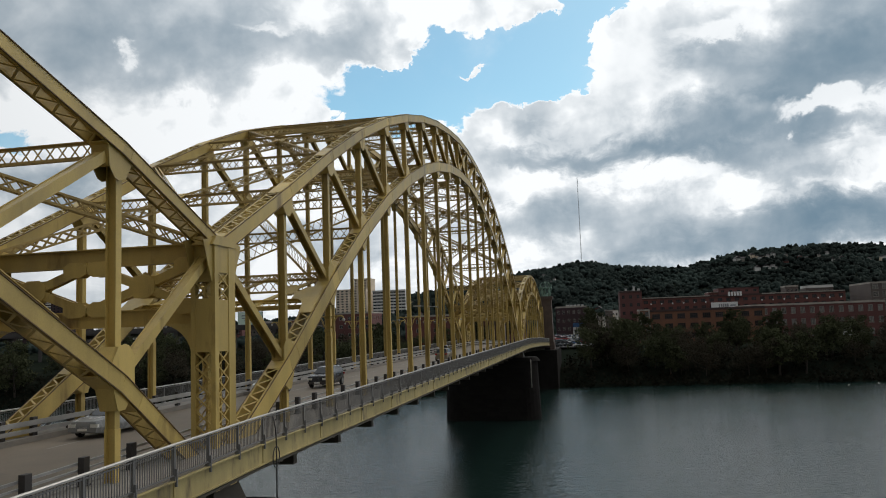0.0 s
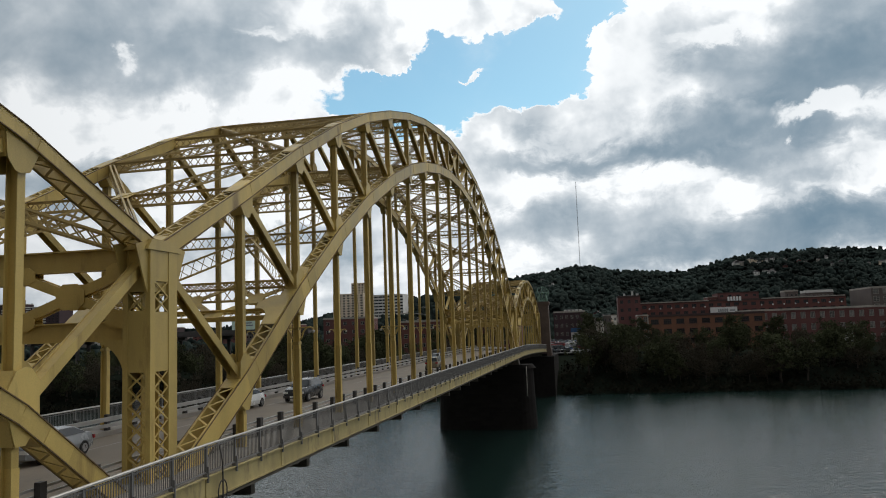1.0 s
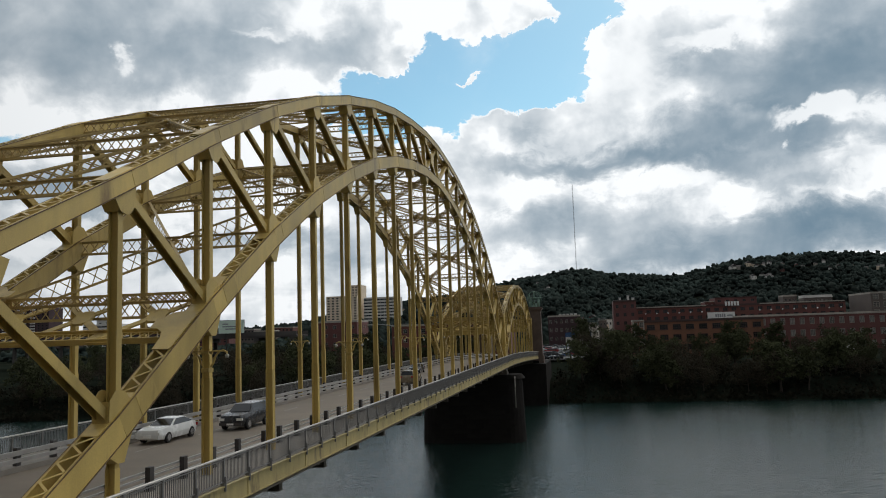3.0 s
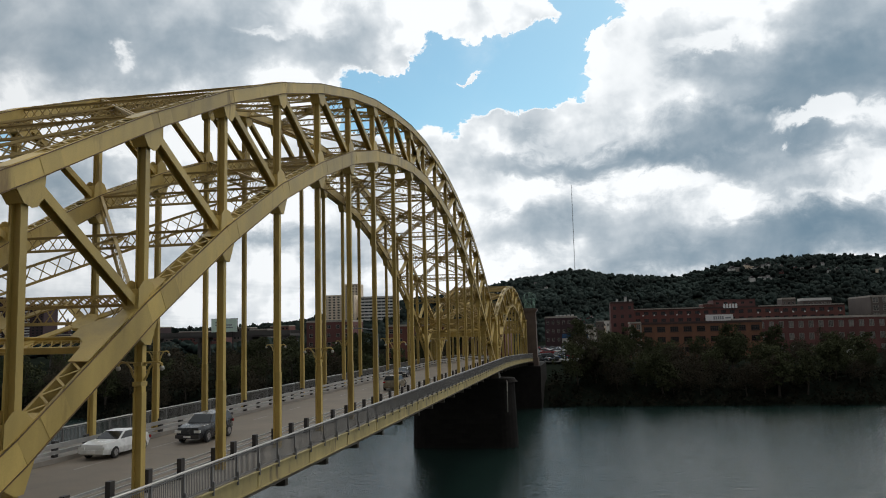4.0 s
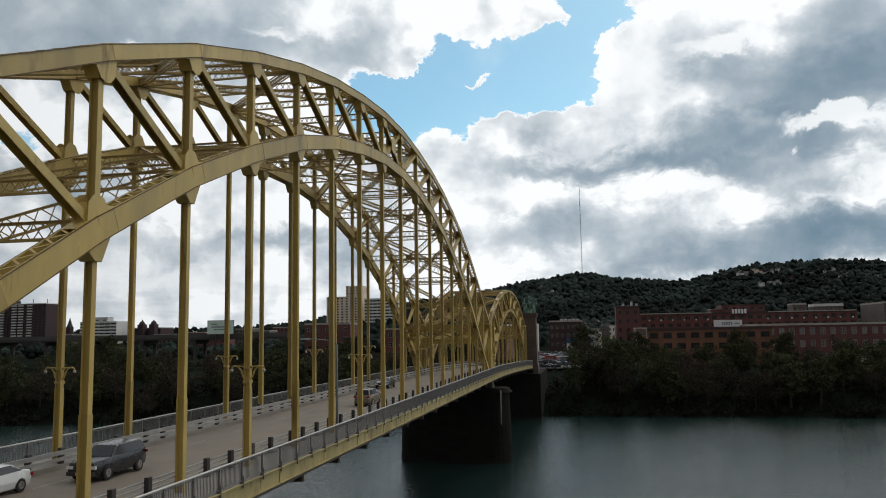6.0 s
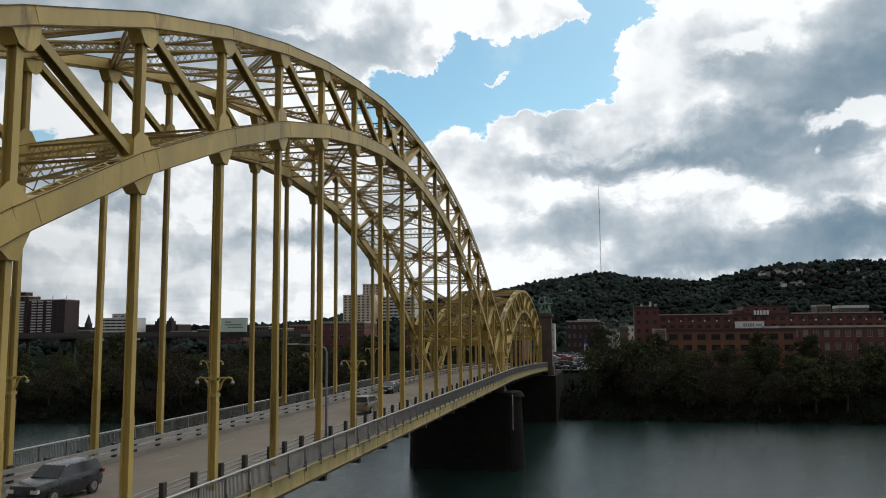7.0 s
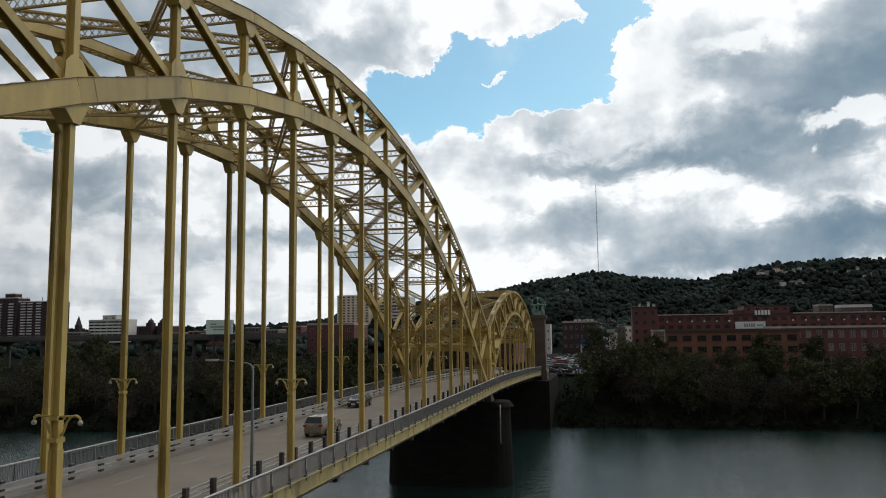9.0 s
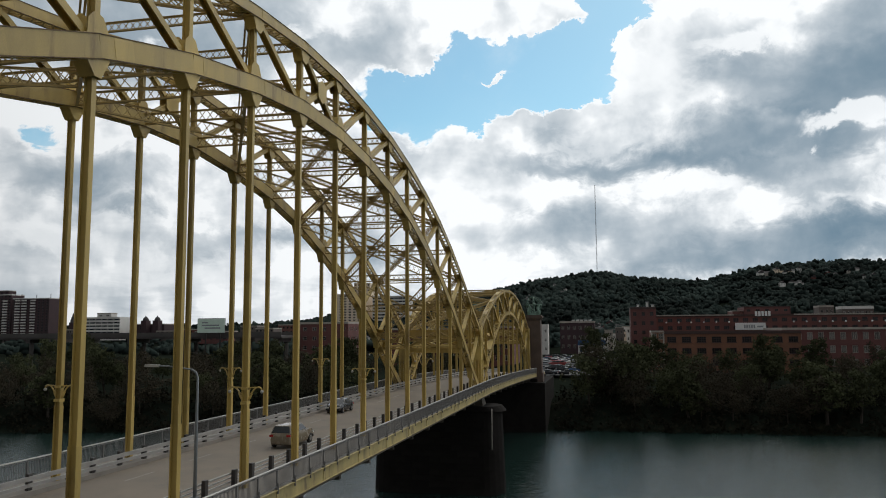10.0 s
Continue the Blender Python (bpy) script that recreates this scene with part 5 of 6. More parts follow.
def building(name, label, category, x0, x1, y0, y1, z0, z1, mat, storeys, bays, trim=TRIM_STONE, roof=ROOFING, ww=0.6, wh=0.55, sides=(("S", 0),), bars=(3, 3),
             glass=GLASS_DARK, parapet=0.9, sills=False, bands=False, group=""):
    """A block with window openings towards the river (S) and, where named, its west (W) or east (E) end."""
    b = thing(name, label, category, group)
    h, w, d = z1 - z0, x1 - x0, y1 - y0
    sh = h / storeys
    rest = Build()
    rest.box(x0 + 0.36, x1 - 0.36, y0 + 0.36, y1, z0 - 3, z1 - 0.05)
    part("inner_wall", rest, mat, b)
    done = {s for s, _ in sides}
    for s in ("S", "W", "E"):
        if s == "S":
            f, width, nb = Facade((x0, y0, z0), (1, 0, 0), (0, -1, 0)), w, bays
        elif s == "W":
            f, width, nb = Facade((x0, y1, z0), (0, -1, 0), (-1, 0, 0)), d - 0.36, dict(sides).get("W", 0)
            f.o.y = y1 - 0.0
        else:
            f, width, nb = Facade((x1, y0 + 0.36, z0), (0, 1, 0), (1, 0, 0)), d - 0.36, dict(sides).get("E", 0)
        if s not in done or not nb:
            m = Build()
            f.slab(m, 0, width, -3, h, -0.355, 0)
            part("wall", m, mat, b)
            continue
        bw = width / nb
        wid, hei = bw * ww, sh * wh
        us = [bw * (i + 0.5) for i in range(nb)]
        zs = [sh * (k + 0.26) for k in range(storeys)]
        wl_ = f.wall(width, h, us, zs, wid, hei)
        f.slab(wl_, 0, width, -3, 0, -0.35, 0)
        wall = part("wall", wl_, mat, b)
        fr, pn = window_mesh(wid, hei, bars[0], bars[1], glass, trim)
        sl_ = Build().box(-wid / 2 - 0.15, wid / 2 + 0.15, -0.12, 0.12, -0.22, -0.003).mesh("sill", trim)
        rot = {"S": 0, "W": -90, "E": 90}[s]
        for u in us:
            for z in zs:
                p = f.at(u, z)
                wo = part("window", fr if y0 < 600 else pn, trim, b)
                wo.matrix_basis = pose(p.x, p.y, p.z, 0, 0, rot)
                if y0 < 600:
                    part("pane", pn, glass, wo)
                if sills:
                    part("sill", sl_, trim, wo)
        if bands:
            bm = Build()
            for k in range(1, storeys):
                f.slab(bm, 0, width, sh * k - 0.3, sh * k + 0.3, 0.003, 0.12)
            part("floor_band", bm, trim, b)
    r = Build()
    r.box(x0 - 0.2, x1 + 0.2, y0 - 0.2, y0 + 0.4, z1, z1 + parapet * 0.35)
    for a, c, e, g in ((x0, x1, y0, y0 + 0.35), (x0, x1, y1 - 0.35, y1), (x0, x0 + 0.35, y0 + 0.35, y1 - 0.35), (x1 - 0.35, x1, y0 + 0.35, y1 - 0.35)):
        r.box(a, c, e, g, z1 + 0.002, z1 + parapet)
    part("parapet", r, trim, b)
    part("roof", Build().box(x0 + 0.36, x1 - 0.36, y0 + 0.41, y1 - 0.36, z1 - 0.04, z1 + 0.2), roof, b)
    return b


# the brick works on the far bank
building("factory_block", "orange-brown brick factory block, four storeys of broad windows", "factory building", 38.3, 83.5, 300, 360, -9, 6.9, BRICK_ORANGE, 4, 9, trim=DARK_TRIM, ww=0.62, wh=0.5, sides=(("S", 9), ("W", 8)), bars=(4, 3), sills=True)
building("stair_bay", "orange brick stair bay framed in pale stone beside the factory", "factory building", 33.8, 38.2, 299, 312, -9, 7.5, BRICK_ORANGE, 5, 2, trim=TRIM_STONE, ww=0.70, wh=0.62, bars=(2, 2), glass=GLASS_PALE, parapet=0.6)
stair = thing("stone_quoin", "pale stone quoins at the corners of the stair bay", "stone trim")
for x in (33.75, 37.75):
    part("quoin", Build().box(x, x + 0.5, 298.85, 298.97, -3, 7.4), TRIM_STONE, stair)
building("factory_block", "long dark red brick factory with small lamps along its roof line", "factory building", 41, 143, 397, 440, -7, 14.4, BRICK_RED, 6, 24, trim=DARK_TRIM, ww=0.55, wh=0.5, bars=(3, 3))
building("factory_tower", "dark red brick factory tower with a pale parapet", "factory building", 28.6, 39.6, 370, 392, -7, 17.6, BRICK_DEEP, 6, 3, trim=DARK_TRIM, ww=0.4, wh=0.42, bars=(2, 2))
building("factory_penthouse", "dark maroon brick roof block behind the sign", "factory building", 81.5, 102, 401, 420, 13.0, 18.6, BRICK_DEEP, 2, 5, trim=DARK_TRIM, ww=0.4, wh=0.4, bars=(2, 2), parapet=0.4)
building("factory_penthouse", "low brown roof block on the factory", "factory building", 76.5, 81.2, 402, 418, 13.0, 16.8, BRICK_RED, 1, 2, trim=TRIM_STONE, ww=0.4, wh=0.4, bars=(2, 2), parapet=0.3)
coping = thing("roof_coping", "pale weathered coping along the factory roof", "coping")
for xa, xb in ((41.2, 76.2), (102.4, 142.6)):
    part("coping_stone", Build().box(xa, xb, 396.5, 396.78, 14.75, 15.25), TRIM_STONE, coping)
building("office_block", "grey-brown office block with tall pale windows beside the factory", "office building", 161, 204, 415, 450, -6, 18.4, GREYBROWN, 6, 9, ww=0.6, wh=0.7, bars=(2, 3), glass=GLASS_PALE)
building("factory_block", "low maroon brick wing of the factory with pale window rows", "factory building", 88, 146, 352, 392, -8, 8.0, BRICK_DEEP, 3, 14, trim=TRIM_STONE, ww=0.5, wh=0.55, bars=(3, 1), glass=GLASS_PALE)
building("roof_pavilion", "long white roof pavilion behind the factory", "building", 138, 153, 452, 464, -4, 18.4, GREYBROWN, 6, 7, trim=WHITE_CONC, ww=0.5, wh=0.4, bars=(2, 1), parapet=1.5)
building("roof_pavilion", "small grey block behind the factory roof", "building", 126, 133, 448, 460, -4, 19.4, GREYBROWN, 6, 3, trim=TRIM_STONE, ww=0.5, wh=0.4, bars=(2, 1))
lamp_mesh = Build().ball((0, 0, 0), 0.42, 8, 6).mesh("wall_lamp", WHITE_SIGN)
for x in [45.7 + 5.65 * i for i in range(6)] + [102.2 + 5.5 * i for i in range(8)]:
    w = thing("wall_lamp", "small white globe lamp on the factory wall", "wall lamp", "factory wall lamps", at=(x, 396.5, 11.7))
    part("globe", lamp_mesh, LAMP_WHITE, w)
    part("bracket", Build().box(-0.1, 0.1, 0, 0.55, -0.1, 0.1), DARK_POST, w)
# roof sign: a row of plain white shapes on posts, and a white board below
sg = thing("roof_sign", "row of plain white sign shapes above the factory roof", "sign")
for i in range(5):
    x = 85.5 + i * 1.45
    part("sign_shape", Build().box(x, x + 1.02, 396.2, 396.45, 14.4, 16.6), WHITE_SIGN, sg)
part("rail", Build().box(85.3, 92.6, 396.46, 396.58, 14.1, 14.4), DARK_POST, sg)
for i in range(3):
    part("post", Build().box(86.2 + 2.6 * i, 86.4 + 2.6 * i, 396.5, 397.2, 13.2, 14.1), DARK_POST, sg)
sb = thing("sign_board", "white sign board with grey unreadable lettering bars", "sign", at=(0, 0, 0))
part("board", Build().box(76.6, 90.0, 396.3, 396.7, 8.0, 11.3), WHITE_SIGN, sb)
for i in range(5):
    part("lettering_bar", Build().box(80.4 + i * 1.05, 81.15 + i * 1.05, 396.24, 396.3, 8.8, 10.4), GREY_BAR, sb)
part("lettering_bar", Build().box(86.2, 88.9, 396.24, 396.3, 9.2, 9.9), GREY_BAR, sb)
for x, z, w_, h_ in ((29.0, 18.3, 6.5, 0.9), (31.6, 18.3, 0.9, 2.2), (35.6, 18.3, 1.0, 3.2), (37.9, 18.3, 1.2, 2.0)):
    rv = thing("roof_vent", "pale metal roof vent on the factory tower", "vent", "roof vents")
    part("casing", Build().box(x, x + w_, 373, 375, z - 0.75, z + h_ - 0.75), WHITE_CONC, rv)
    part("hood", Build().box(x - 0.2, x + w_ + 0.2, 372.8, 375.2, z + h_ - 0.748, z + h_ - 0.5), GREY_BAR, rv)

# city side
building("apartment_tower", "brick apartment tower with white balcony columns", "apartment building", -588, -544, 700, 722, 4, 44.0, BRICK_DARK, 14, 9, trim=WHITE_CONC, ww=0.40, wh=0.5, bars=(2, 1), glass=GLASS_DARK, bands=False)
building("apartment_tower", "taller brick apartment tower with white balcony columns", "apartment building", -645, -593, 704, 722, 4, 48.5, BRICK_DARK, 15, 11, trim=WHITE_CONC, ww=0.40, wh=0.5, bars=(2, 1), glass=GLASS_DARK)
building("roof_house", "dark brick roof house on the apartment tower", "roof house", -612, -600, 708, 718, 49.45, 53, BRICK_DARK, 1, 2, ww=0.3, wh=0.4)
for c in range(6):
    x = (-581.5, -573.5, -563, -600, -615, -630)[c]
    st = thing("balcony_stack", "stack of white balconies on the apartment tower", "balconies", "balcony stacks")
    y = 700 if c < 3 else 704
    for k in range(14):
        part("balcony", Build().box(x - 2.7, x + 2.7, y - 1.3, y - 0.01, 4.6 + k * 2.86, 5.9 + k * 2.86), WHITE_CONC, st)
for x, z in ((-584, 44.9), (-566, 44.9), (-549, 44.9)):
    mp_ = thing("roof_aerial", "thin dark aerial on the apartment roof", "aerial", "roof aerials")
    part("pole", Build().tube([(x, 708, z - 0.8), (x, 708, z + 4.5)], 0.3, 6), DARK_POST, mp_)
sp = thing("church_steeple", "pointed dark church steeple", "church", at=(-516.7, 702, 0))
part("tower", Build().box(-2.6, 2.6, -2.6, 2.6, 0, 19), BRICK_DARK, sp)
part("spire", Build().tube([(0, 0, 19), (0, 0, 19.5), (0, 0, 29)], [3.3, 3.0, 0.1], 8), ROOFING, sp)
building("office_slab", "white banded office slab with long window rows", "office building", -507, -465, 705, 725, 4, 23.6, WHITE_CONC, 6, 6, trim=WHITE_CONC, ww=0.95, wh=0.45, bars=(4, 1))
building("roof_house", "white plant room on the office slab", "roof house", -494, -478, 709, 719, 24.5, 28.0, WHITE_CONC, 1, 2, ww=0.4, wh=0.3)
ch = building("church", "brown brick church with twin domed towers", "church", -455, -418, 710, 735, 4, 16.5, BRICK_DARK, 2, 5, ww=0.3, wh=0.6, bars=(2, 2))
for x in (-436, -423):
    part("tower", Build().box(x - 3, x + 3, 702, 709.5, 1, 20.5), BRICK_DARK, ch)
    part("dome", Build().ball((x, 705.7, 20.7), 3.0, 10, 7, 1.15), ROOFING, ch, "dark dome", True)
    part("lantern", Build().tube([(x, 705.7, 23.4), (x, 705.7, 24.2), (x, 705.7, 25.6)], [0.9, 0.7, 0.05], 8), ROOFING, ch)
building("residential_tower", "tall tan concrete residential tower", "apartment building", -272, -236, 800, 826, 10, 47.5, TAN_CONC, 13, 7, trim=TAN_CONC, ww=0.5, wh=0.5, bars=(2, 1))
building("residential_tower", "taller tan concrete tower behind", "apartment building", -259, -240, 828, 850, 10, 61, TAN_CONC, 16, 5, trim=TAN_CONC, ww=0.5, wh=0.5, bars=(2, 1))
building("hospital_block", "long white banded hospital block", "hospital building", -230, -192, 805, 830, 10, 45.0, WHITE_CONC, 10, 8, trim=WHITE_CONC, ww=0.94, wh=0.45, bars=(3, 1))
building("warehouse", "deep red brick warehouse by the river road", "warehouse", -119, -96, 346, 366, -9, 12.0, BRICK_DEEP, 5, 5, ww=0.4, wh=0.4, bars=(2, 2), sides=(("S", 5), ("E", 6)))
building("warehouse", "low brown brick warehouse beyond the bridge", "warehouse", -78, -38, 345, 380, -9, 9.0, BRICK_RED, 4, 9, ww=0.45, wh=0.45, bars=(2, 2))
building("warehouse", "brown brick block beside the bridge approach", "warehouse", -34, -16, 300, 330, -8, 9.5, BRICK_DEEP, 4, 5, ww=0.45, wh=0.45, bars=(2, 2))
for x0, x1, y0, h, mt in ((-355, -330, 640, 14, BRICK_RED), (-395, -372, 660, 11, GREYBROWN), (-320, -290, 600, 9, BRICK_DEEP), (-690, -650, 690, 22, BRICK_RED), (-520, -505, 690, 16, GREYBROWN), (-285, -268, 640, 15, GREYBROWN),
                          (-300, -280, 720, 24, BRICK_RED), (-340, -322, 720, 22, GREYBROWN)):
    building("city_block", "low city block beyond the highway", "building", x0, x1, y0, y0 + 18, 2, 5 + 0.4 * h, mt, 3, 5, ww=0.5, wh=0.45, bars=(2, 1), group="city blocks")

# elevated highway along the left bank
vd = thing("elevated_highway", "weathered concrete highway viaduct on tall piers", "viaduct")
part("deck", Build().box(-420, -121, 330, 345, 5.8, 7.0), VIADUCT, vd)
part("parapet", Build().box(-420, -121, 329.6, 329.98, 6.5, 8.6), VIADUCT, vd, "pale stained parapet")
part("parapet", Build().box(-420, -121, 345.02, 345.4, 6.5, 8.6), VIADUCT, vd)
for x in (-412, -385, -358, -331, -304, -277, -250, -223, -196, -169, -142, -124):
    c = Build()
    c.box(x - 1.2, x + 1.2, 330.5, 344.5, 4.0, 5.79)
    for yc in (333, 342):
        c.tube([(x, yc, -12), (x, yc, 4.0)], 1.0, 10)
    part("pier", c, VIADUCT, vd)
bb = thing("billboard", "pale green billboard with faded lettering bars on steel posts", "billboard")
part("panel", Build().box(-159.6, -146.6, 326.6, 327.0, 8.4, 14.6), PALE_GREEN, bb)
part("frame", Build().box(-159.8, -146.4, 327.01, 327.3, 8.2, 14.8), DARK_POST, bb)
for z0, x0, x1 in ((12.6, -157.5, -154.5), (11.4, -157.5, -149), (10.2, -156, -148.5)):
    part("lettering_bar", Build().box(x0, x1, 326.55, 326.6, z0, z0 + 0.55), GREY_BAR, bb)
for x in (-156, -149):
    part("post", Build().box(x - 0.25, x + 0.25, 327.31, 327.8, -11, 13), DARK_POST, bb)


# ---- houses on the hills ----
def house(label, w, d, h, mat, roof=ROOFING):
    o = thing("house", label, "house", "hillside houses")
    part("wall", Build().box(-w / 2, w / 2, -d / 2, d / 2, -4, h), mat, o)
    r = Build()
    e, p = 0.5, h + w * 0.32
    r.add([(-w / 2 - e, -d / 2 - e, h - 0.1), (w / 2 + e, -d / 2 - e, h - 0.1), (0, -d / 2 - e, p), (-w / 2 - e, d / 2 + e, h - 0.1), (w / 2 + e, d / 2 + e, h - 0.1), (0, d / 2 + e, p)],
          [(0, 1, 2), (5, 4, 3), (0, 2, 5, 3), (1, 4, 5, 2), (0, 3, 4, 1)])
    part("roof", r, roof, o)
    part("chimney", Build().box(w * 0.2, w * 0.2 + 0.8, 0, 0.8, h, p + 0.6), BRICK_DEEP, o)
    pane = Build().box(-0.55, 0.55, -0.05, 0.05, 0, 1.5).mesh("window", GLASS_DARK)
    for z in (1.0, 3.9):
        if z + 1.5 < h:
            for x in (-w * 0.27, w * 0.27):
                part("window", pane, GLASS_DARK, o).location = (x, -d / 2 - 0.03, z)
    return o


HOUSES = [house("white clapboard house on the wooded hill", 8, 11, 6.2, WHITE_CONC), house("cream house among the hillside trees", 9, 9, 6.5, TRIM_STONE),
          house("tan stucco house on the wooded hill", 10, 9, 6.8, TAN_CONC), house("red brick house on the wooded hill", 8, 10, 6.6, BRICK_RED), house("long white terrace house on the hill", 16, 9, 7.0, WHITE_CONC)]
hs = []
for i in range(12):
    hs.append((236 + i * 6.2 + rng.uniform(-2, 2), 965 + rng.uniform(-12, 12), rng.choice((0, 1, 4, 1, 2))))
for i in range(14):
    hs.append((300 + i * 12 + rng.uniform(-4, 4), 945 + rng.uniform(-60, 20), rng.randrange(5)))
for i in range(6):
    hs.append((266 + rng.uniform(-10, 22), 860 + rng.uniform(-12, 12), rng.choice((0, 4, 4))))
for i in range(16):
    hs.append((rng.uniform(-190, -40), 930 + rng.uniform(-90, 50), rng.randrange(5)))
for i in range(34):
    hs.append((rng.uniform(-40, 110) if i < 20 else rng.uniform(190, 330), 560 + rng.uniform(-70, 90), rng.randrange(5)))
for i in range(30):
    hs.append((rng.uniform(-470, -250), rng.uniform(560, 950), rng.randrange(5)))
used = set()
for xa, y, k in hs:
    x = 19 + (xa - 19) * y / 1200
    m = pose(x, y, ground_z(x, y) + (3.0 if y > 800 else 1.5), 0, 0, rng.choice((0, 90, 15, -12, 80)))
    if y > 800:
        m = m @ Matrix.Scale(0.62, 4)
    if k not in used:
        used.add(k)
        HOUSES[k].matrix_basis = m
    else:
        copy_thing(HOUSES[k], m)
for k in range(5):
    if k not in used:
        HOUSES[k].matrix_basis = pose(90 + 20 * k, 620, ground_z(90 + 20 * k, 620) + 1.5)

# radio mast on the hill
mast = thing("radio_mast", "thin grey guyed radio mast on the hill top", "mast")
mx, my, mz = -15.0, 2200, 60.0
for i in range(3):
    a = 2 * math.pi * i / 3
    part("leg", Build().tube([(mx + 1.1 * math.cos(a), my + 1.1 * math.sin(a), mz), (mx + 0.9 * math.cos(a), my + 0.9 * math.sin(a), 415)], 0.35, 5), POLE_GREY, mast)
mb = Build()
for k in range(60):
    z = mz + 5 + k * 5.3
    for i in range(3):
        a, b = 2 * math.pi * i / 3, 2 * math.pi * (i + 1) / 3
        mb.bar((mx + math.cos(a), my + math.sin(a), z), (mx + math.cos(b), my + math.sin(b), z + 5.3), 0.15, 0.15)
part("bracing", mb, POLE_GREY, mast)


# ---- vehicles ----
def paint(name, c, rough=0.25):
    return material(name, c, rough, 0.0, 0.05, 2, 60, 0.0, None, 0.6, 1, 0.0, 0.6)


PAINTS = {"white": paint("white_car_paint", (0.72, 0.72, 0.70)), "silver": paint("silver_car_paint", (0.27, 0.28, 0.29)), "black": paint("black_car_paint", (0.018, 0.02, 0.024)),
          "grey": paint("grey_car_paint", (0.16, 0.17, 0.18)), "blue": paint("blue_car_paint", (0.04, 0.10, 0.22)), "red": paint("red_car_paint", (0.25, 0.03, 0.03)), "tan": paint("tan_car_paint", (0.20, 0.165, 0.115))}
SHAPES = {
    "sedan": (4.6, 1.8, [(-2.3, 0.35, 0.62), (-2.25, 0.28, 0.85), (-1.5, 0.22, 0.95), (-0.9, 0.22, 0.98), (1.3, 0.22, 0.98), (1.9, 0.22, 1.0), (2.25, 0.28, 0.92), (2.3, 0.36, 0.7)], [(-0.95, 0.96), (-0.2, 1.42), (0.95, 1.44), (1.75, 1.0)]),
    "suv": (4.7, 1.9, [(-2.35, 0.4, 0.75), (-2.3, 0.32, 1.0), (-1.4, 0.28, 1.12), (-0.9, 0.28, 1.15), (1.6, 0.28, 1.15), (2.25, 0.3, 1.15), (2.35, 0.4, 0.95)], [(-1.0, 1.13), (-0.35, 1.72), (1.9, 1.74), (2.25, 1.14)]),
    "pickup": (5.4, 1.95, [(-2.7, 0.45, 0.8), (-2.65, 0.36, 1.08), (-1.6, 0.32, 1.16), (-1.0, 0.32, 1.2), (0.9, 0.32, 1.2), (2.6, 0.34, 1.2), (2.7, 0.42, 1.0)], [(-1.05, 1.18), (-0.4, 1.78), (0.7, 1.8), (0.95, 1.19)]),
}


def rounded(ob, width):
    bv = ob.modifiers.new("rounding", "BEVEL")
    bv.width, bv.segments, bv.limit_method, bv.angle_limit = width, 3, "ANGLE", radians(24)
    return ob


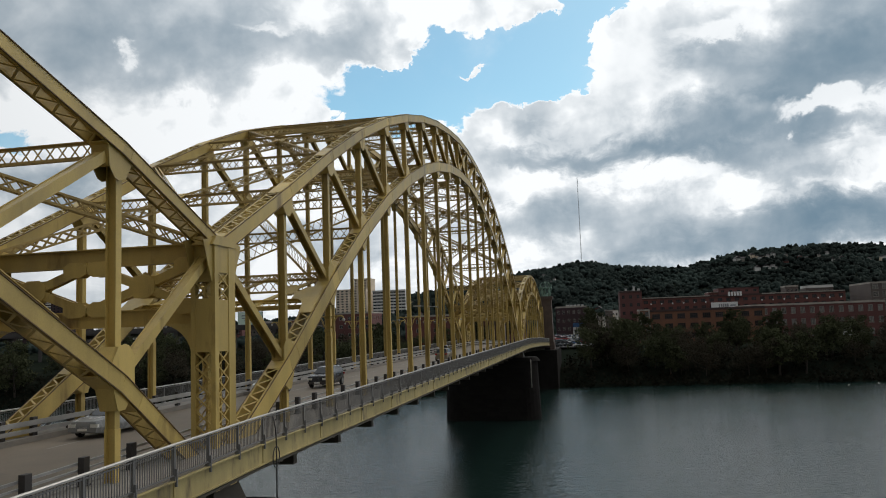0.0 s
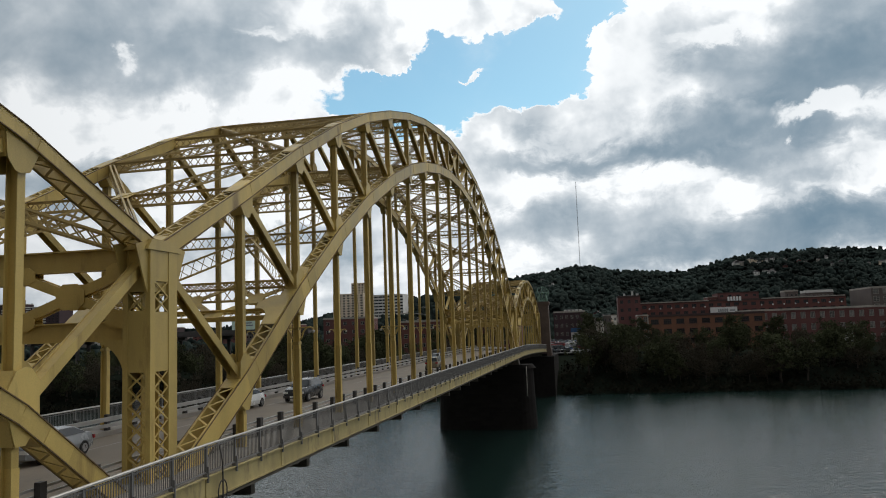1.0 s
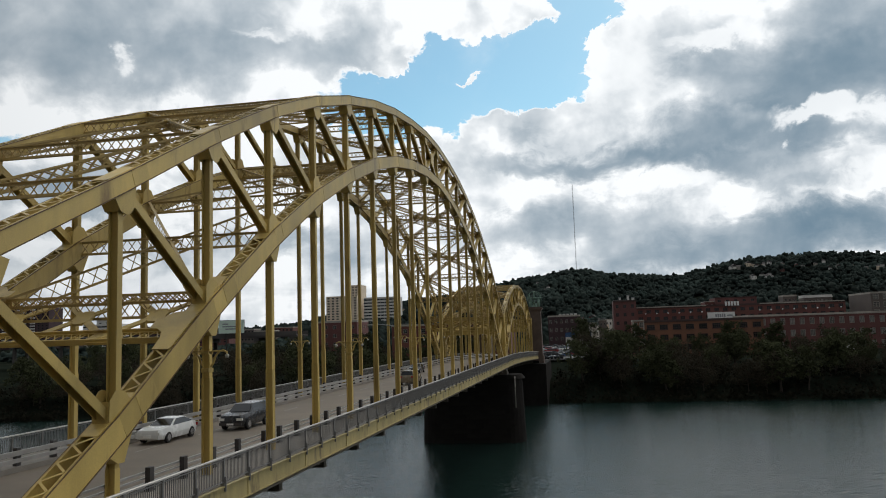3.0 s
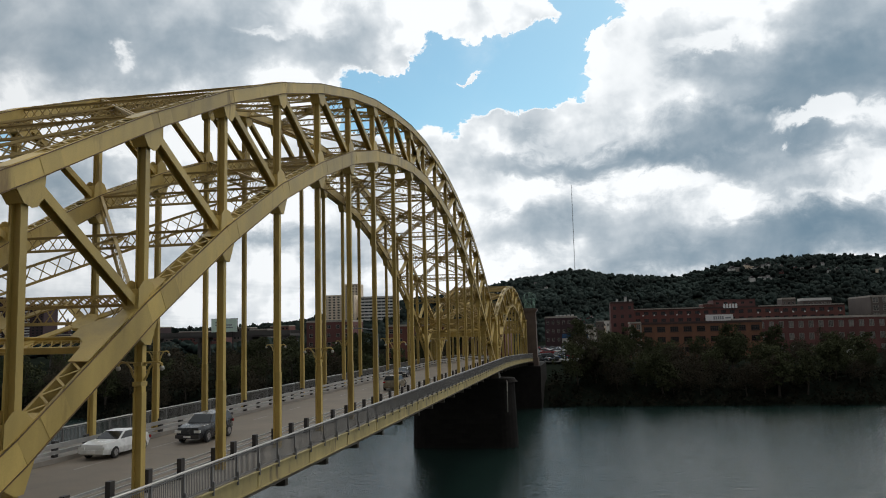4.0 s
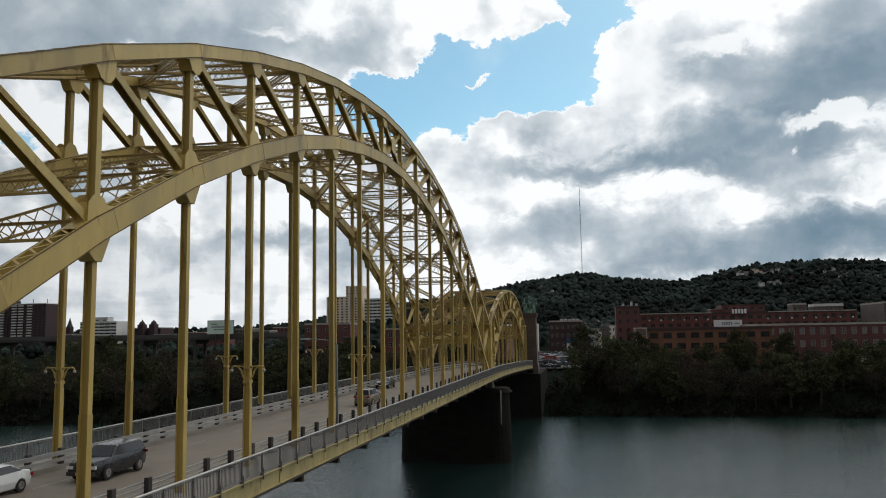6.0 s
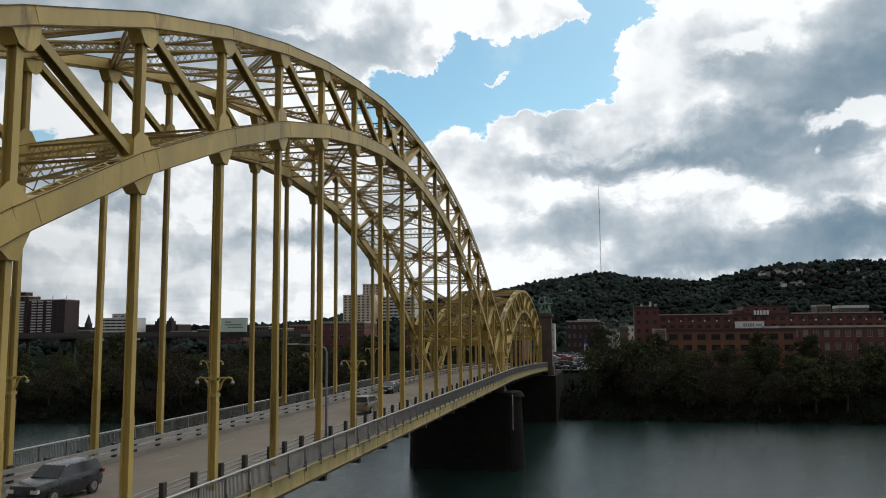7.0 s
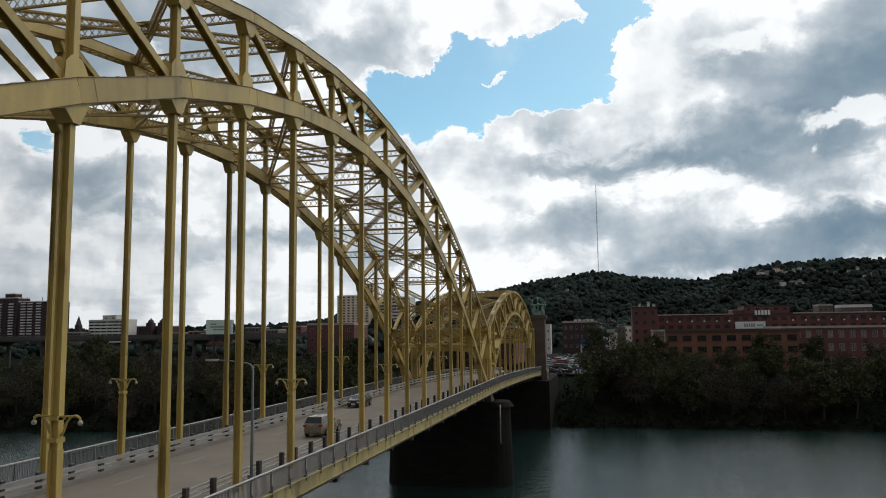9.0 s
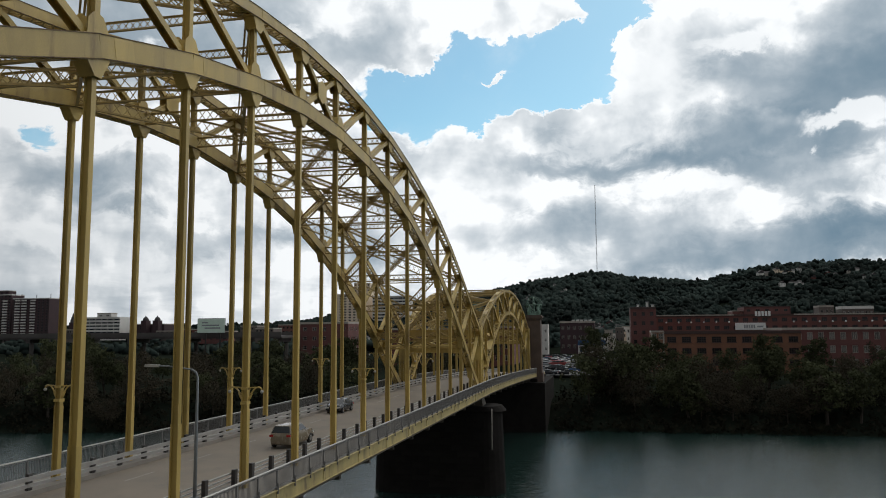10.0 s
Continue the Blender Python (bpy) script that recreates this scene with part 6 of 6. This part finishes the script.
def car(shape, color, label):
    """A car that faces -Y: body, cabin glass, wheels with rims, lamps."""
    length, width, prof, cab = SHAPES[shape]
    c = thing("car", label, "car", "cars")
    mat = PAINTS[color]
    b = Build()
    v, k = [], 6
    for y, z0, z1 in prof:
        e = 0.80 + 0.20 * min(1, (length / 2 - abs(y)) / 0.5)
        w = width / 2 * e
        v += [(-w * 0.92, y, z0), (-w, y, z0 + (z1 - z0) * 0.45), (-w * 0.9, y, z1), (w * 0.9, y, z1), (w, y, z0 + (z1 - z0) * 0.45), (w * 0.92, y, z0)]
    f = [tuple(range(6))[::-1], tuple(range(len(v) - 6, len(v)))]
    for i in range(len(prof) - 1):
        f += [(i * k + j, i * k + (j + 1) % k, (i + 1) * k + (j + 1) % k, (i + 1) * k + j) for j in range(k)]
    b.add(v, f)
    rounded(part("body", b, mat, c, smooth=True), 0.09)
    g, w0, w1 = Build(), width / 2 * 0.88, width / 2 * 0.70
    (ya, za), (yb, zb), (yc, zc), (yd, zd) = cab
    g.add([(-w0, ya, za - 0.02), (w0, ya, za - 0.02), (w1, yb, zb - 0.06), (-w1, yb, zb - 0.06), (-w0, yd, zd - 0.02), (w0, yd, zd - 0.02), (w1, yc, zc - 0.06), (-w1, yc, zc - 0.06)],
          [(0, 1, 2, 3), (5, 4, 7, 6), (1, 5, 6, 2), (4, 0, 3, 7), (3, 2, 6, 7)])
    rounded(part("cabin", g, mat, c, smooth=True), 0.07)
    top = zb - 0.06

    def pane(name, q, n):
        """A window set a little proud of the cabin's face."""
        cen = sum((Vector(p) for p in q), Vector()) / 4
        q = [cen + (Vector(p) - cen) * 0.88 for p in q]
        n = Vector(n).normalized()
        part(name, Build().hexa([p - n * 0.01 for p in q] + [p + n * 0.012 for p in q]), GLASS_DARK, c)
    pane("windscreen", [(-w0, ya, za), (w0, ya, za), (w1, yb, top), (-w1, yb, top)], (0, -1, 0.8))
    pane("rear_window", [(w0, yd, zd), (-w0, yd, zd), (-w1, yc, top), (w1, yc, top)], (0, 1, 0.6))
    for s in (-1, 1):
        pane("side_window", [(s * w0, ya, za), (s * w0, yd, zd), (s * w1, yc, top), (s * w1, yb, top)], (s, 0, 0.3))
    r = 0.33 if shape == "sedan" else 0.38
    ty = Build().tube([(-0.11, 0, 0), (-0.09, 0, 0), (0.09, 0, 0), (0.11, 0, 0)], [r * 0.9, r, r, r * 0.9], 16).mesh("tyre", RUBBER)
    ri = Build().tube([(-0.118, 0, 0), (0.118, 0, 0)], r * 0.6, 12).mesh("rim", CHROME)
    for y in (-length * 0.30, length * 0.30):
        for x in (-width / 2 + 0.10, width / 2 - 0.10):
            wh_ = part("wheel", ty, RUBBER, c)
            wh_.location = (x, y, r)
            part("rim", ri, CHROME, wh_)
    for s in (-1, 1):
        part("headlight", Build().box(s * width * 0.34 - 0.2, s * width * 0.34 + 0.2, -length / 2 - 0.02, -length / 2 + 0.12, prof[0][2] - 0.06, prof[0][2] + 0.10), LAMP_GLASS, c)
        part("tail_lamp", Build().box(s * width * 0.36 - 0.15, s * width * 0.36 + 0.15, length / 2 - 0.1, length / 2 + 0.02, prof[-1][2] - 0.05, prof[-1][2] + 0.12), TAIL_RED, c)
    part("bumper", Build().box(-width * 0.42, width * 0.42, -length / 2 - 0.06, -length / 2 + 0.02, 0.36, 0.56), mat if shape == "sedan" else DARK_POST, c)
    part("plate", Build().box(-0.25, 0.25, -length / 2 - 0.075, -length / 2 - 0.062, 0.40, 0.52), WHITE_SIGN, c)
    return c


def parked(c, x, y, turn=0):
    c.matrix_basis = pose(x, y, (deck_z(y) if -14 < x < 2 and y < Y_END + 20 else ground_z(x, y) + 0.25) + 0.007, 0, 0, turn)
    return c


silver = parked(car("sedan", "silver", "silver sedan on the bridge roadway"), -8.7, 5.0)
suv = parked(car("suv", "black", "black sport utility car on the bridge roadway"), -7.0, 32.7)
white = parked(car("sedan", "white", "white sedan on the bridge roadway"), -9.4, 26.6)
tan = parked(car("suv", "tan", "tan sport utility car driving away over the bridge"), -4.5, 73.0, 180)
dark = parked(car("sedan", "black", "black sedan on the bridge roadway"), -9.3, 97.0)
pick = parked(car("pickup", "black", "black pickup truck parked beyond the bridge"), 4, 262, 80)
models = [white, silver, suv, pick]
extra = [parked(car("sedan", "blue", "blue sedan parked beyond the bridge"), 8, 262, 80), parked(car("suv", "red", "red car parked beyond the bridge"), 12, 262, 80)]
for i in range(56):
    x, y = -5 + (i % 7) * 3.0 + rng.uniform(-0.4, 0.4), 250 + (i // 7) * 13 + rng.uniform(-1, 1)
    src = rng.choice(models + [white, white, white, silver] + extra)
    o = copy_thing(src, pose(x, y, ground_z(x, y) + 0.62, 0, 0, rng.choice((85, 95, -88, 90))))
    o["label"] = o["label"].replace("on the bridge roadway", "parked beyond the bridge").replace("parked beyond the bridge", "parked in the lot beyond the bridge")
lv = [(a, b, ground_z(a, b) + 0.6) for b in range(248, 360, 10) for a in range(-8, 25, 4)]
lf = [(j * 9 + i, j * 9 + i + 1, j * 9 + i + 10, j * 9 + i + 9) for j in range(11) for i in range(8)]
setting("car_park", Build().add(lv, lf), ASPHALT, "asphalt car park beyond the bridge end", "car park")
building("shop", "low building with a blue roof near the car park", "shop", 3, 17, 420, 432, -8, 0.6, WHITE_CONC, 2, 5, roof=PAINTS["blue"], trim=PAINTS["blue"], ww=0.5, wh=0.4, parapet=2.4)
building("shop", "brown brick block with white roof vents by the approach road", "shop", -8, 11, 450, 466, -8, 12.4, BRICK_DARK, 4, 6, ww=0.45, wh=0.4)
for i in range(5):
    rv = thing("roof_vent", "white roof vent on the brown brick block", "vent", "roof vents")
    part("casing", Build().box(-1.5 + i * 2.3, 0.1 + i * 2.3, 451, 452.4, 12.5, 13.9), WHITE_CONC, rv)
    part("hood", Build().box(-1.6 + i * 2.3, 0.2 + i * 2.3, 450.9, 452.5, 13.902, 14.1), WHITE_SIGN, rv)
building("sign_tower", "narrow white block beside the bridge end", "building", -18.4, -13.4, 432, 440, -8, 10.7, WHITE_CONC, 4, 2, trim=WHITE_CONC, ww=0.4, wh=0.3)
for i in range(7):
    x, y = 14 + i * 2.6 + rng.uniform(-0.6, 0.6), 462 + (i % 3) * 14
    building("row_house", "small pale row house above the car park", "house", x, x + 3.6 + (i % 2), y, y + 8, -8, (4.5, 8.0, 6.0, 9.5, 7.0, 10.0, 8.4)[i], (WHITE_CONC, TRIM_STONE, WHITE_CONC, GREYBROWN, TAN_CONC, WHITE_CONC, TRIM_STONE)[i], 4, 2, ww=0.4, wh=0.4, bars=(2, 1), parapet=0.4, group="row houses")
building("shed", "small white shed near the river bank", "shed", 107.5, 112.6, 290, 296, -8, -1.6, WHITE_CONC, 2, 2, ww=0.3, wh=0.5)
